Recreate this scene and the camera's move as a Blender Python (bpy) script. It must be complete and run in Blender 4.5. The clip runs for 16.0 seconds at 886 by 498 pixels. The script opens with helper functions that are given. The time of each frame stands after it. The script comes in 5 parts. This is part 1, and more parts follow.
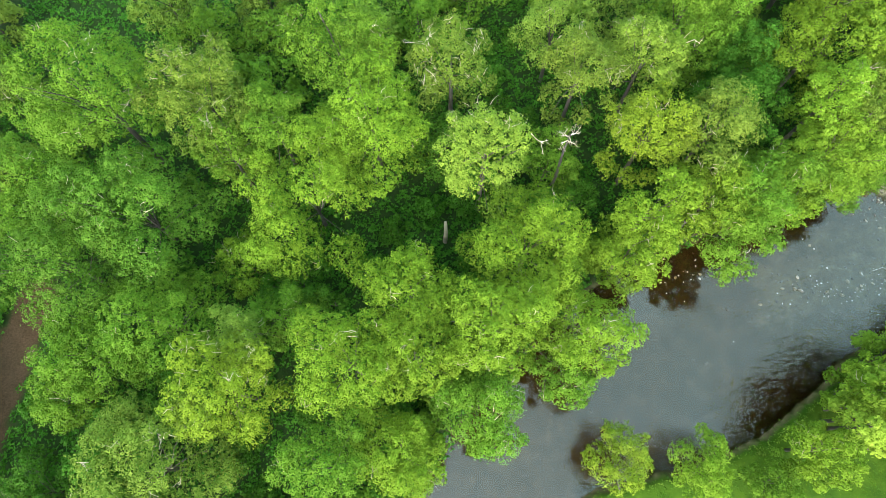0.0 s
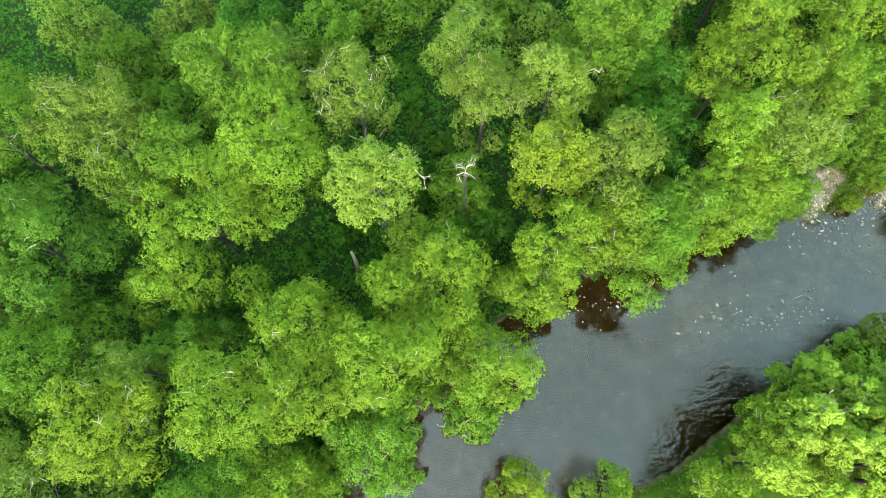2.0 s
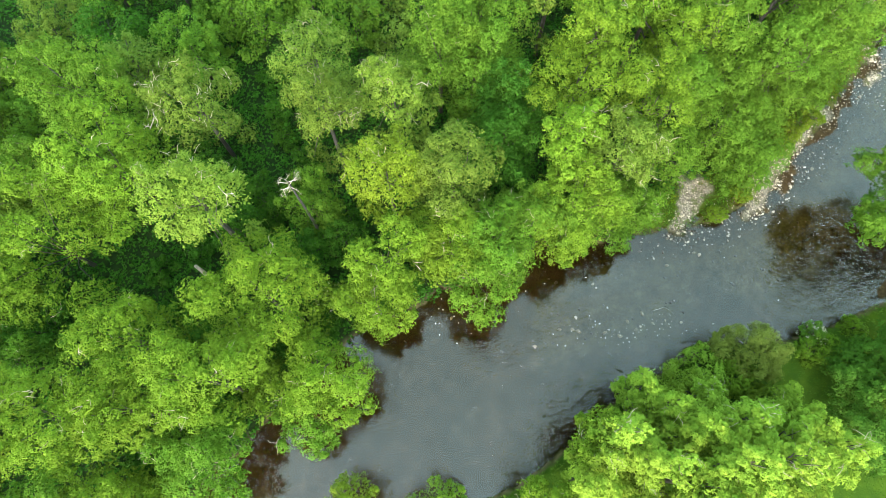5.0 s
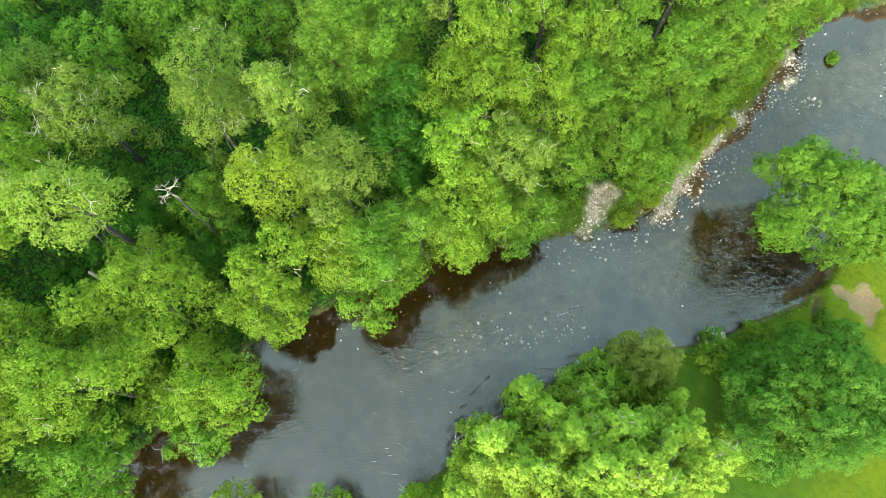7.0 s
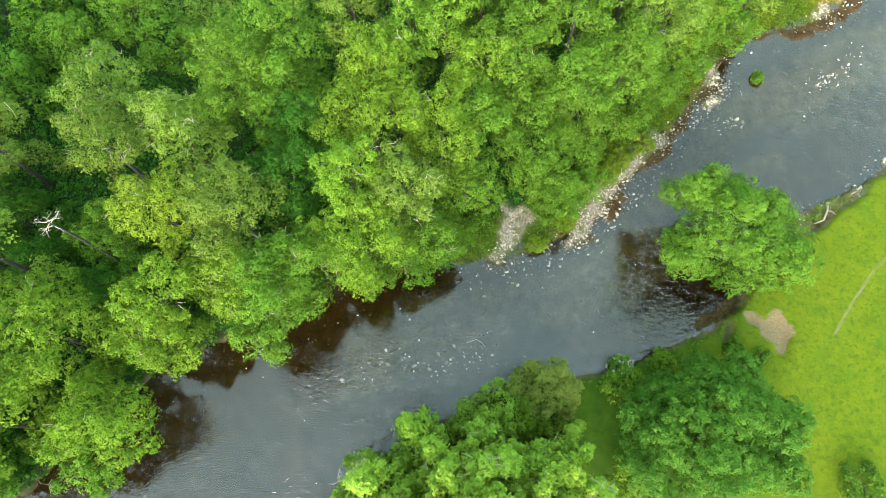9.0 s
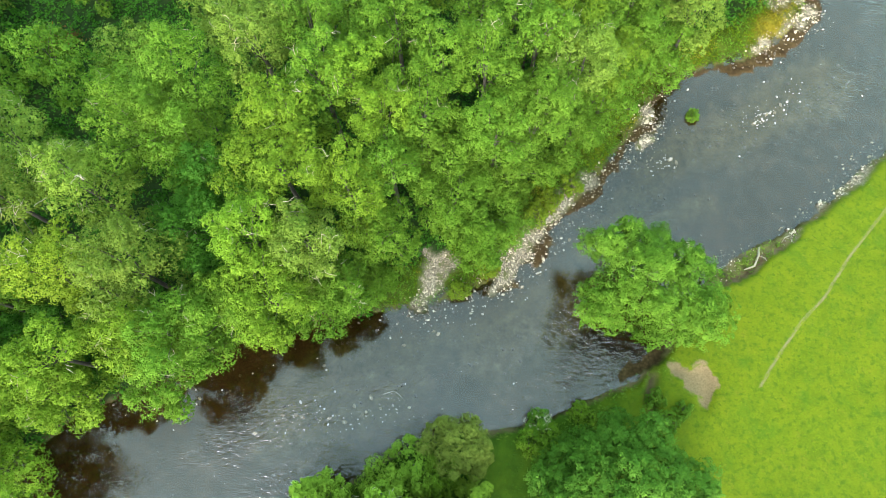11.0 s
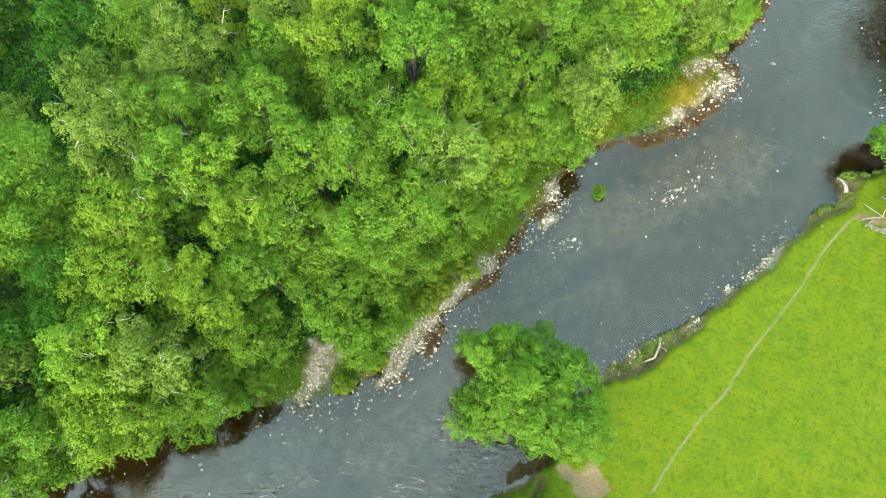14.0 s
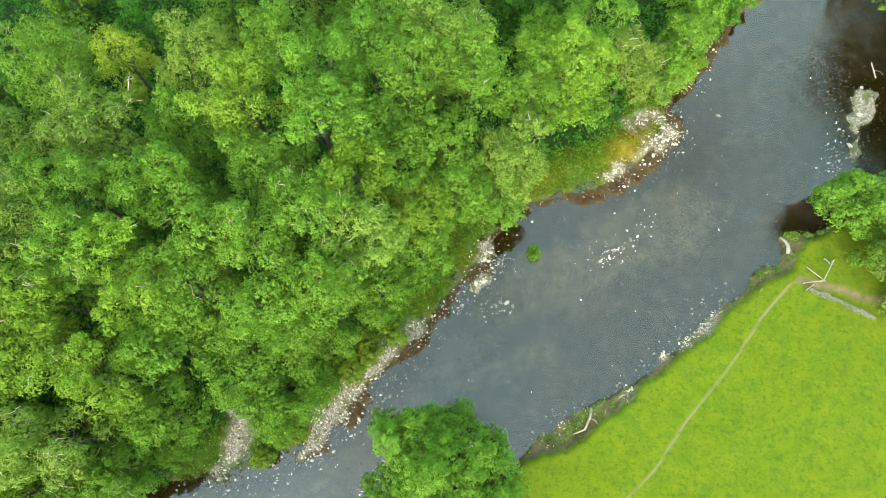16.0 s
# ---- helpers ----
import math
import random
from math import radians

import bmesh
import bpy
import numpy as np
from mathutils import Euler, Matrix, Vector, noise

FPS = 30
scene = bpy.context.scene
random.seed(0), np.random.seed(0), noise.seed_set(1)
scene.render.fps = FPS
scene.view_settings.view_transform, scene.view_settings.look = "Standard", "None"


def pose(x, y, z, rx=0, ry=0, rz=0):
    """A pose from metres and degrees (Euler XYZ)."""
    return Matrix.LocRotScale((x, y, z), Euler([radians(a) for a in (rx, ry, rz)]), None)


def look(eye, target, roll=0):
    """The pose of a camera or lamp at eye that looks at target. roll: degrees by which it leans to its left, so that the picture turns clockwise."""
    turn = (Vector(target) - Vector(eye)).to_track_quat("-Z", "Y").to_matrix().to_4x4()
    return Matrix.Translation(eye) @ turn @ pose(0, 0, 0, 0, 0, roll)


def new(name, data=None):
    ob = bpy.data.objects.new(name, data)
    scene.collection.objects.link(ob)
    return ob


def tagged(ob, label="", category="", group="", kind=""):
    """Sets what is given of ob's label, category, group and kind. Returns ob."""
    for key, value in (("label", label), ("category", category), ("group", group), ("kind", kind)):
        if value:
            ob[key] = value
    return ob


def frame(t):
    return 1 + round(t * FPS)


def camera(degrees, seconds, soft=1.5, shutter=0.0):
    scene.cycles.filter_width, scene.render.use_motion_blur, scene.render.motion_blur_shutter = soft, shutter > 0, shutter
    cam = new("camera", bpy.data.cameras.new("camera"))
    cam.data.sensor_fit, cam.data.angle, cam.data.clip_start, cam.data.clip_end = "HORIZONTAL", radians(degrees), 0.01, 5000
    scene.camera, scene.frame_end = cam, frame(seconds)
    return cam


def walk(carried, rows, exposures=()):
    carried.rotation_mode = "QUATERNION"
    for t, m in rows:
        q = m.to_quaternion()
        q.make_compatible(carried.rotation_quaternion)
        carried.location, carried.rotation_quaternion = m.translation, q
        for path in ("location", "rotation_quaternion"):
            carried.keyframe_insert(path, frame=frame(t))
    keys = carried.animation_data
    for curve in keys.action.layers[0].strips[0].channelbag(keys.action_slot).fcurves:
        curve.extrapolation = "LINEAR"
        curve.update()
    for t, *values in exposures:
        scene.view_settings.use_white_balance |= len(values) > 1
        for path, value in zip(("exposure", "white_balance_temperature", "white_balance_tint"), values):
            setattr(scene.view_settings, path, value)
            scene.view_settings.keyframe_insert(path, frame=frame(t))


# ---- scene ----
cam = camera(73.7, 16.0, soft=0.85)
METRES, EYE, TILT, LEAN, TURN = 80.0, 60.0, -71.6, 0.0, 0.0
ROWS = [
    (0.0, 0.0, 0.0, 0.0, -0.0, 0.0, -0.0),
    (0.5, 0.0273, 0.0043, 0.0121, 0.03, 0.01, 0.02),
    (1.0, 0.0554, 0.0077, 0.0223, 0.06, -0.02, 0.04),
    (1.5, 0.0843, 0.0104, 0.03, 0.09, -0.02, 0.09),
    (2.0, 0.1137, 0.0127, 0.0362, 0.11, -0.02, 0.11),
    (2.5, 0.1434, 0.0145, 0.041, 0.11, -0.03, 0.16),
    (3.0, 0.1734, 0.0159, 0.045, 0.1, -0.06, 0.18),
    (3.5, 0.204, 0.0171, 0.0479, 0.11, -0.05, 0.2),
    (4.0, 0.235, 0.018, 0.0504, 0.11, -0.08, 0.2),
    (6.5, 0.3953, 0.0199, 0.0574, 0.37, -0.19, 0.25),
    (7.0, 0.427, 0.0212, 0.0605, 0.4, -0.2, 0.25),
    (7.5, 0.458, 0.0231, 0.0662, 0.42, -0.28, 0.27),
    (8.0, 0.4885, 0.0254, 0.0735, 0.46, -0.3, 0.3),
    (8.5, 0.5178, 0.0285, 0.0835, 0.49, -0.33, 0.31),
    (9.0, 0.5455, 0.0322, 0.0954, 0.48, -0.38, 0.34),
    (11.5, 0.6757, 0.0589, 0.1764, 0.66, -0.65, 0.35),
    (12.0, 0.7, 0.0649, 0.1946, 0.68, -0.67, 0.35),
    (12.5, 0.724, 0.0711, 0.214, 0.68, -0.75, 0.33),
    (13.0, 0.7476, 0.0776, 0.2332, 0.69, -0.77, 0.35),
    (13.5, 0.7713, 0.0841, 0.253, 0.7, -0.81, 0.34),
    (14.0, 0.7945, 0.0909, 0.2734, 0.7, -0.87, 0.33),
    (14.5, 0.8179, 0.0975, 0.2939, 0.69, -0.91, 0.32),
    (15.0, 0.8418, 0.1044, 0.314, 0.75, -0.89, 0.33),
    (15.5, 0.8652, 0.1112, 0.3354, 0.78, -0.96, 0.31),
    (16.0, 0.8884, 0.1177, 0.356, 0.79, -0.99, 0.32),
]
walk(cam, [(t, pose(0, 0, EYE, TILT, LEAN, TURN) @ pose(METRES * x, METRES * y, METRES * z, 90 + pitch, roll, yaw)) for t, x, y, z, yaw, pitch, roll in ROWS])

# ---------------------------------------------------------------- sky and sun
SUN_ELEVATION, SUN_TURN = 29.0, 192.0
world = bpy.data.worlds.new("overcast_sky")
scene.world = world
world.use_nodes = True
wt = world.node_tree
wt.nodes.clear()
sky = wt.nodes.new("ShaderNodeTexSky")
sky.sky_type = "NISHITA"
sky.sun_disc = False
sky.sun_elevation = radians(SUN_ELEVATION)
sky.sun_rotation = radians(SUN_TURN)
sky.dust_density = 3.0
veil = wt.nodes.new("ShaderNodeHueSaturation")
veil.inputs["Saturation"].default_value = 0.58
veil.inputs["Hue"].default_value = 0.404
back = wt.nodes.new("ShaderNodeBackground")
back.inputs["Strength"].default_value = 0.195
wout = wt.nodes.new("ShaderNodeOutputWorld")
# under an overcast the zenith is brighter than the horizon
aim = wt.nodes.new("ShaderNodeTexCoord")
split = wt.nodes.new("ShaderNodeSeparateXYZ")
rise = wt.nodes.new("ShaderNodeMath")
rise.operation = "MULTIPLY_ADD"
rise.use_clamp = False
rise.inputs[1].default_value, rise.inputs[2].default_value = 0.36, 1.22
cloud = wt.nodes.new("ShaderNodeVectorMath")
cloud.operation = "SCALE"
wt.links.new(aim.outputs["Generated"], split.inputs[0])
wt.links.new(split.outputs["Z"], rise.inputs[0])
wt.links.new(sky.outputs[0], veil.inputs["Color"])
wt.links.new(veil.outputs[0], cloud.inputs[0])
lumps_of_cloud = wt.nodes.new("ShaderNodeTexNoise")
lumps_of_cloud.inputs["Scale"].default_value = 3.2
lumps_of_cloud.inputs["Detail"].default_value = 3.0
wt.links.new(aim.outputs["Generated"], lumps_of_cloud.inputs["Vector"])
thick_of = wt.nodes.new("ShaderNodeMath")
thick_of.operation = "MULTIPLY_ADD"
thick_of.inputs[1].default_value, thick_of.inputs[2].default_value = 1.5, 0.25
wt.links.new(lumps_of_cloud.outputs[0], thick_of.inputs[0])
total = wt.nodes.new("ShaderNodeMath")
total.operation = "MULTIPLY"
# the cloud is thinnest, and the sky lightest, towards the north-east
lean = wt.nodes.new("ShaderNodeVectorMath")
lean.operation = "DOT_PRODUCT"
lean.inputs[1].default_value = (0.3, 0.25, 0.0)
wt.links.new(aim.outputs["Generated"], lean.inputs[0])
both = wt.nodes.new("ShaderNodeMath")
both.operation = "ADD"
wt.links.new(rise.outputs[0], both.inputs[0])
wt.links.new(lean.outputs["Value"], both.inputs[1])
wt.links.new(both.outputs[0], total.inputs[0])
wt.links.new(thick_of.outputs[0], total.inputs[1])
wt.links.new(total.outputs[0], cloud.inputs["Scale"])
wt.links.new(cloud.outputs[0], back.inputs["Color"])
wt.links.new(back.outputs[0], wout.inputs["Surface"])

sun_data = bpy.data.lights.new("sun", "SUN")
sun_data.energy = 0.95
sun_data.angle = radians(54)
sun_data.color = (1.0, 0.925, 0.79)
sun = new("sun", sun_data)
_a, _e = radians(SUN_TURN), radians(SUN_ELEVATION)
sun.matrix_world = look((math.sin(_a) * math.cos(_e) * 90, math.cos(_a) * math.cos(_e) * 90, math.sin(_e) * 90), (0, 0, 0))
scene.view_settings.exposure = 2.37


# ---------------------------------------------------------------- materials
def nodes_of(name):
    m = bpy.data.materials.new(name)
    m.use_nodes = True
    t = m.node_tree
    t.nodes.clear()
    out = t.nodes.new("ShaderNodeOutputMaterial")
    return m, t, out


def add(t, kind, **values):
    n = t.nodes.new(kind)
    for key, v in values.items():
        n.inputs[key.replace("_", " ")].default_value = v
    return n


def ramp(t, src, stops):
    n = t.nodes.new("ShaderNodeValToRGB")
    el = n.color_ramp.elements
    el[0].position, el[0].color = stops[0][0], (*stops[0][1], 1)
    el[1].position, el[1].color = stops[-1][0], (*stops[-1][1], 1)
    for p, c in stops[1:-1]:
        e = el.new(p)
        e.color = (*c, 1)
    t.links.new(src, n.inputs[0])
    return n.outputs[0]


def mix(t, fac, a, b, mode="MIX"):
    n = t.nodes.new("ShaderNodeMix")
    n.data_type, n.blend_type = "RGBA", mode
    for sock, v in ((n.inputs[0], fac), (n.inputs[6], a), (n.inputs[7], b)):
        if isinstance(v, bpy.types.NodeSocket):
            t.links.new(v, sock)
        elif isinstance(v, tuple):
            sock.default_value = (*v, 1)
        else:
            sock.default_value = v
    return n.outputs[2]


def math_node(t, op, a, b=0.0):
    n = t.nodes.new("ShaderNodeMath")
    n.operation = op
    for sock, v in ((n.inputs[0], a), (n.inputs[1], b)):
        if isinstance(v, bpy.types.NodeSocket):
            t.links.new(v, sock)
        else:
            sock.default_value = v
    return n.outputs[0]


def noise_node(t, scale, detail=4.0, rough=0.55, space="Object"):
    co = t.nodes.new("ShaderNodeTexCoord")
    n = add(t, "ShaderNodeTexNoise", Scale=scale, Detail=detail, Roughness=rough)
    t.links.new(co.outputs[space], n.inputs["Vector"])
    return n.outputs[0]


def bump(t, height, strength, distance):
    n = add(t, "ShaderNodeBump", Strength=strength, Distance=distance)
    t.links.new(height, n.inputs["Height"])
    return n.outputs[0]


def leaf_material(name, deep, fresh, tip, glow=0.20):
    """Foliage: every spray differs a little, every tree differs a little."""
    m, t, out = nodes_of(name)
    geo = t.nodes.new("ShaderNodeNewGeometry")
    info = t.nodes.new("ShaderNodeObjectInfo")
    tuft = noise_node(t, 1.7, 2.0)
    patch = noise_node(t, 0.4, 2.0)
    fac = math_node(t, "MULTIPLY_ADD", geo.outputs["Random Per Island"], 0.24)
    t.links.new(math_node(t, "MULTIPLY_ADD", tuft, 0.9), fac.node.inputs[2])
    fac.node.inputs[2].links[0].from_node.inputs[2].default_value = -0.14
    leafc = ramp(t, fac, [(0.0, deep), (0.52, fresh), (1.0, tip)])
    leafc = mix(t, math_node(t, "MULTIPLY", patch, 0.32), leafc, deep)
    shift = add(t, "ShaderNodeHueSaturation", Saturation=1.0)
    t.links.new(leafc, shift.inputs["Color"])
    t.links.new(math_node(t, "MULTIPLY_ADD", info.outputs["Random"], 0.010), shift.inputs["Hue"])
    shift.inputs["Hue"].links[0].from_node.inputs[2].default_value = 0.4905
    t.links.new(math_node(t, "MULTIPLY_ADD", info.outputs["Random"], 0.16), shift.inputs["Value"])
    shift.inputs["Value"].links[0].from_node.inputs[2].default_value = 0.88
    p = add(t, "ShaderNodeBsdfPrincipled", Roughness=0.55)
    p.inputs["Specular IOR Level"].default_value = 0.03
    t.links.new(shift.outputs[0], p.inputs["Base Color"])
    tr = t.nodes.new("ShaderNodeBsdfTranslucent")
    t.links.new(mix(t, 1.0, shift.outputs[0], (0.72, 1.0, 0.62), "MULTIPLY"), tr.inputs["Color"])
    ms = t.nodes.new("ShaderNodeMixShader")
    ms.inputs[0].default_value = glow
    t.links.new(p.outputs[0], ms.inputs[1])
    t.links.new(tr.outputs[0], ms.inputs[2])
    t.links.new(ms.outputs[0], out.inputs["Surface"])
    return m


def rough_material(name, stops, scale, grain_scale, bump_strength=0.4, bump_distance=0.05, roughness=0.85, vary=0.25):
    m, t, out = nodes_of(name)
    big = noise_node(t, scale, 5.0)
    fine = noise_node(t, grain_scale, 3.0, 0.7)
    c = ramp(t, big, stops)
    c = mix(t, vary, c, mix(t, fine, (0.02, 0.02, 0.02), (1.0, 1.0, 1.0)), "OVERLAY")
    info = t.nodes.new("ShaderNodeObjectInfo")
    geo = t.nodes.new("ShaderNodeNewGeometry")
    rnd = math_node(t, "MULTIPLY_ADD", math_node(t, "ADD", geo.outputs["Random Per Island"], info.outputs["Random"]), 0.35)
    rnd.node.inputs[2].default_value = 0.65
    hs = t.nodes.new("ShaderNodeHueSaturation")
    t.links.new(c, hs.inputs["Color"])
    t.links.new(rnd, hs.inputs["Value"])
    p = add(t, "ShaderNodeBsdfPrincipled", Roughness=roughness)
    t.links.new(hs.outputs[0], p.inputs["Base Color"])
    t.links.new(bump(t, fine, bump_strength, bump_distance), p.inputs["Normal"])
    t.links.new(p.outputs[0], out.inputs["Surface"])
    return m


LEAVES = {
    "mid": leaf_material("leaves_mid_green", (0.0225, 0.0588, 0.0056), (0.069, 0.15, 0.0125), (0.097, 0.177, 0.0195)),
    "bright": leaf_material("leaves_bright_green", (0.0315, 0.07, 0.00616), (0.093, 0.175, 0.0125), (0.120, 0.196, 0.0195)),
    "yellow": leaf_material("leaves_yellow_green", (0.0504, 0.0868, 0.00672), (0.109, 0.171, 0.0123), (0.137, 0.193, 0.0213)),
    "pale": leaf_material("leaves_pale_green", (0.0448, 0.0812, 0.0095), (0.106, 0.174, 0.020), (0.142, 0.206, 0.028)),
    "olive": leaf_material("leaves_olive", (0.0325, 0.0616, 0.00728), (0.0885, 0.151, 0.019), (0.148, 0.216, 0.0392)),
    "light": leaf_material("leaves_light_green", (0.055, 0.120, 0.010), (0.158, 0.262, 0.026), (0.200, 0.292, 0.038)),
    # lower-storey leaves, their green darkened to deepen the shade in canopy gaps
    "dark": leaf_material("leaves_shaded_green", (0.0112, 0.042, 0.00448), (0.0308, 0.0952, 0.0084), (0.0616, 0.148, 0.0157)),
    "willow": leaf_material("leaves_olive_willow", (0.055, 0.080, 0.012), (0.140, 0.182, 0.030), (0.195, 0.235, 0.050)),
    "deep": leaf_material("leaves_deep_green", (0.014, 0.046, 0.006), (0.052, 0.130, 0.013), (0.086, 0.172, 0.020)),
    "cool": leaf_material("leaves_cool_green", (0.020, 0.0560, 0.0066), (0.054, 0.122, 0.0120), (0.096, 0.178, 0.0220)),
}
MOSS = leaf_material("undergrowth_leaves", (0.0100, 0.0430, 0.0050), (0.0300, 0.1060, 0.0095), (0.0640, 0.175, 0.018))
GRASS = leaf_material("grass_blades", (0.0448, 0.084, 0.00168), (0.0672, 0.109, 0.00224), (0.0924, 0.126, 0.00392), 0.25)
STRAW = leaf_material("dry_grass_blades", (0.0784, 0.0784, 0.00448), (0.14, 0.12, 0.0101), (0.185, 0.154, 0.0224), 0.25)
BLOSSOM = leaf_material("cream_blossom", (0.24, 0.23, 0.14), (0.36, 0.35, 0.24), (0.46, 0.45, 0.34))
BARK = rough_material("bark", [(0.3, (0.009, 0.009, 0.006)), (0.6, (0.0195, 0.0203, 0.0135)), (0.8, (0.0413, 0.0413, 0.03))], 1.5, 14.0)
DEADWOOD = rough_material("bleached_deadwood", [(0.3, (0.158, 0.142, 0.099)), (0.7, (0.277, 0.254, 0.185))], 1.2, 18.0)
STONE = rough_material("pale_river_stone", [(0.3, (0.175, 0.150, 0.105)), (0.55, (0.29, 0.258, 0.192)), (0.8, (0.40, 0.368, 0.295))], 2.0, 22.0, 0.3, 0.02)
WETSTONE = rough_material("wet_brown_stone", [(0.3, (0.0225, 0.0158, 0.00825)), (0.7, (0.075, 0.0555, 0.0315))], 2.0, 22.0, 0.3, 0.02, 0.35)
BLEACHED = rough_material("bleached_log", [(0.3, (0.118, 0.110, 0.090)), (0.7, (0.196, 0.185, 0.156))], 1.2, 18.0)
RAIL = rough_material("weathered_rail", [(0.3, (0.105, 0.100, 0.074)), (0.7, (0.176, 0.168, 0.128))], 2.0, 25.0)


def ground_material():
    m, t, out = nodes_of("ground_surface")

    def mask(name):
        a = t.nodes.new("ShaderNodeAttribute")
        a.attribute_name = name
        return a.outputs["Fac"]

    big, mid, fine = noise_node(t, 0.12, 4.0), noise_node(t, 0.8, 5.0), noise_node(t, 6.0, 4.0, 0.7)
    pebble = add(t, "ShaderNodeTexVoronoi", Scale=3.6)
    co = t.nodes.new("ShaderNodeTexCoord")
    t.links.new(co.outputs["Object"], pebble.inputs["Vector"])
    # woodland floor, near black: part of the canopy's shade is in this colour
    shaded_floor_c = ramp(t, mid, [(0.3, (0.00672, 0.0168, 0.00336)), (0.6, (0.0112, 0.028, 0.00504)), (0.85, (0.0196, 0.0224, 0.00896))])
    field_c = ramp(t, mid, [(0.25, (0.036, 0.0575, 0.001)), (0.5, (0.052, 0.0745, 0.0012)), (0.75, (0.071, 0.087, 0.0018))])
    field_c = mix(t, math_node(t, "MULTIPLY", big, 0.4), field_c, (0.037, 0.0728, 0.00112))
    spot, tussock, thin = noise_node(t, 2.1, 3.0), noise_node(t, 0.55, 5.0, 0.65), noise_node(t, 1.1, 6.0, 0.7)
    field_c = mix(t, ramp(t, spot, [(0.50, (0.0, 0.0, 0.0)), (0.68, (0.7, 0.7, 0.7))]), field_c, (0.0225, 0.052, 0.002))
    field_c = mix(t, ramp(t, tussock, [(0.54, (0.0, 0.0, 0.0)), (0.70, (0.75, 0.75, 0.75))]), field_c, (0.026, 0.062, 0.002))
    field_c = mix(t, ramp(t, thin, [(0.56, (0.0, 0.0, 0.0)), (0.74, (0.65, 0.65, 0.65))]), field_c, (0.092, 0.092, 0.006))
    field_c = mix(t, 0.4, field_c, mix(t, fine, (0.12, 0.12, 0.12), (0.9, 0.9, 0.9)), "OVERLAY")
    shingle_and_reflection = add(t, "ShaderNodeTexVoronoi", Scale=9.0)
    t.links.new(co.outputs["Object"], shingle_and_reflection.inputs["Vector"])
    stone_c = ramp(t, shingle_and_reflection.outputs["Color"], [(0.1, (0.07, 0.060, 0.042)), (0.5, (0.15, 0.134, 0.100)), (0.9, (0.26, 0.236, 0.182))])
    bed_c = ramp(t, mid, [(0.3, (0.0202, 0.0123, 0.00448)), (0.55, (0.0336, 0.0224, 0.0084)), (0.75, (0.0549, 0.0392, 0.0157))])
    olive_c = ramp(t, mid, [(0.3, (0.048, 0.044, 0.018)), (0.55, (0.078, 0.071, 0.028)), (0.75, (0.11, 0.10, 0.042))])
    bed_c = mix(t, mask("shoal"), bed_c, olive_c)
    bed_c = mix(t, 0.5, bed_c, mix(t, pebble.outputs["Distance"], (0.9, 0.9, 0.9), (0.1, 0.1, 0.1)), "OVERLAY")
    soil_c = ramp(t, mid, [(0.3, (0.0588, 0.0403, 0.0224)), (0.7, (0.123, 0.0885, 0.0532))])
    # rank grass, its green darkened further to add the bank trees' shade
    rank_shade_c = ramp(t, mid, [(0.3, (0.014, 0.042, 0.002)), (0.7, (0.032, 0.068, 0.003))])
    field_c = mix(t, mask("rank"), field_c, rank_shade_c)
    c = mix(t, mask("field"), shaded_floor_c, field_c)
    c = mix(t, mask("peat"), c, ramp(t, fine, [(0.3, (0.0196, 0.0123, 0.00672)), (0.7, (0.0476, 0.0308, 0.0168))]))
    c = mix(t, mask("gold"), c, ramp(t, fine, [(0.3, (0.0672, 0.0644, 0.00336)), (0.7, (0.112, 0.0952, 0.00896))]))
    bare = math_node(t, "MULTIPLY_ADD", mid, 0.9)
    t.links.new(mask("scar"), bare.node.inputs[2])
    worn = math_node(t, "MULTIPLY_ADD", fine, 0.35)
    t.links.new(mask("trodden"), worn.node.inputs[2])
    c = mix(t, ramp(t, worn, [(0.24, (0.75, 0.75, 0.75)), (0.38, (0.0, 0.0, 0.0))]), c, (0.0952, 0.0868, 0.042))
    c = mix(t, mask("soil"), c, soil_c)
    sand_c = ramp(t, fine, [(0.3, (0.0756, 0.0588, 0.0291)), (0.7, (0.123, 0.098, 0.0504))])
    c = mix(t, ramp(t, bare, [(0.62, (1.0, 1.0, 1.0)), (0.72, (0.0, 0.0, 0.0))]), c, sand_c)
    stone_c = mix(t, 0.7, stone_c, mix(t, shingle_and_reflection.outputs["Distance"], (0.9, 0.9, 0.9), (0.0, 0.0, 0.0)), "OVERLAY")
    stone_c = mix(t, ramp(t, mid, [(0.5, (0.0, 0.0, 0.0)), (0.62, (0.75, 0.75, 0.75))]), stone_c, (0.042, 0.056, 0.00672))
    c = mix(t, mask("gravel"), c, stone_c)
    c = mix(t, mask("bed"), c, bed_c)
    p = add(t, "ShaderNodeBsdfPrincipled", Roughness=0.9)
    p.inputs["Specular IOR Level"].default_value = 0.1
    t.links.new(c, p.inputs["Base Color"])
    t.links.new(bump(t, math_node(t, "ADD", mid, fine), 0.5, 0.05), p.inputs["Normal"])
    t.links.new(p.outputs[0], out.inputs["Surface"])
    return m


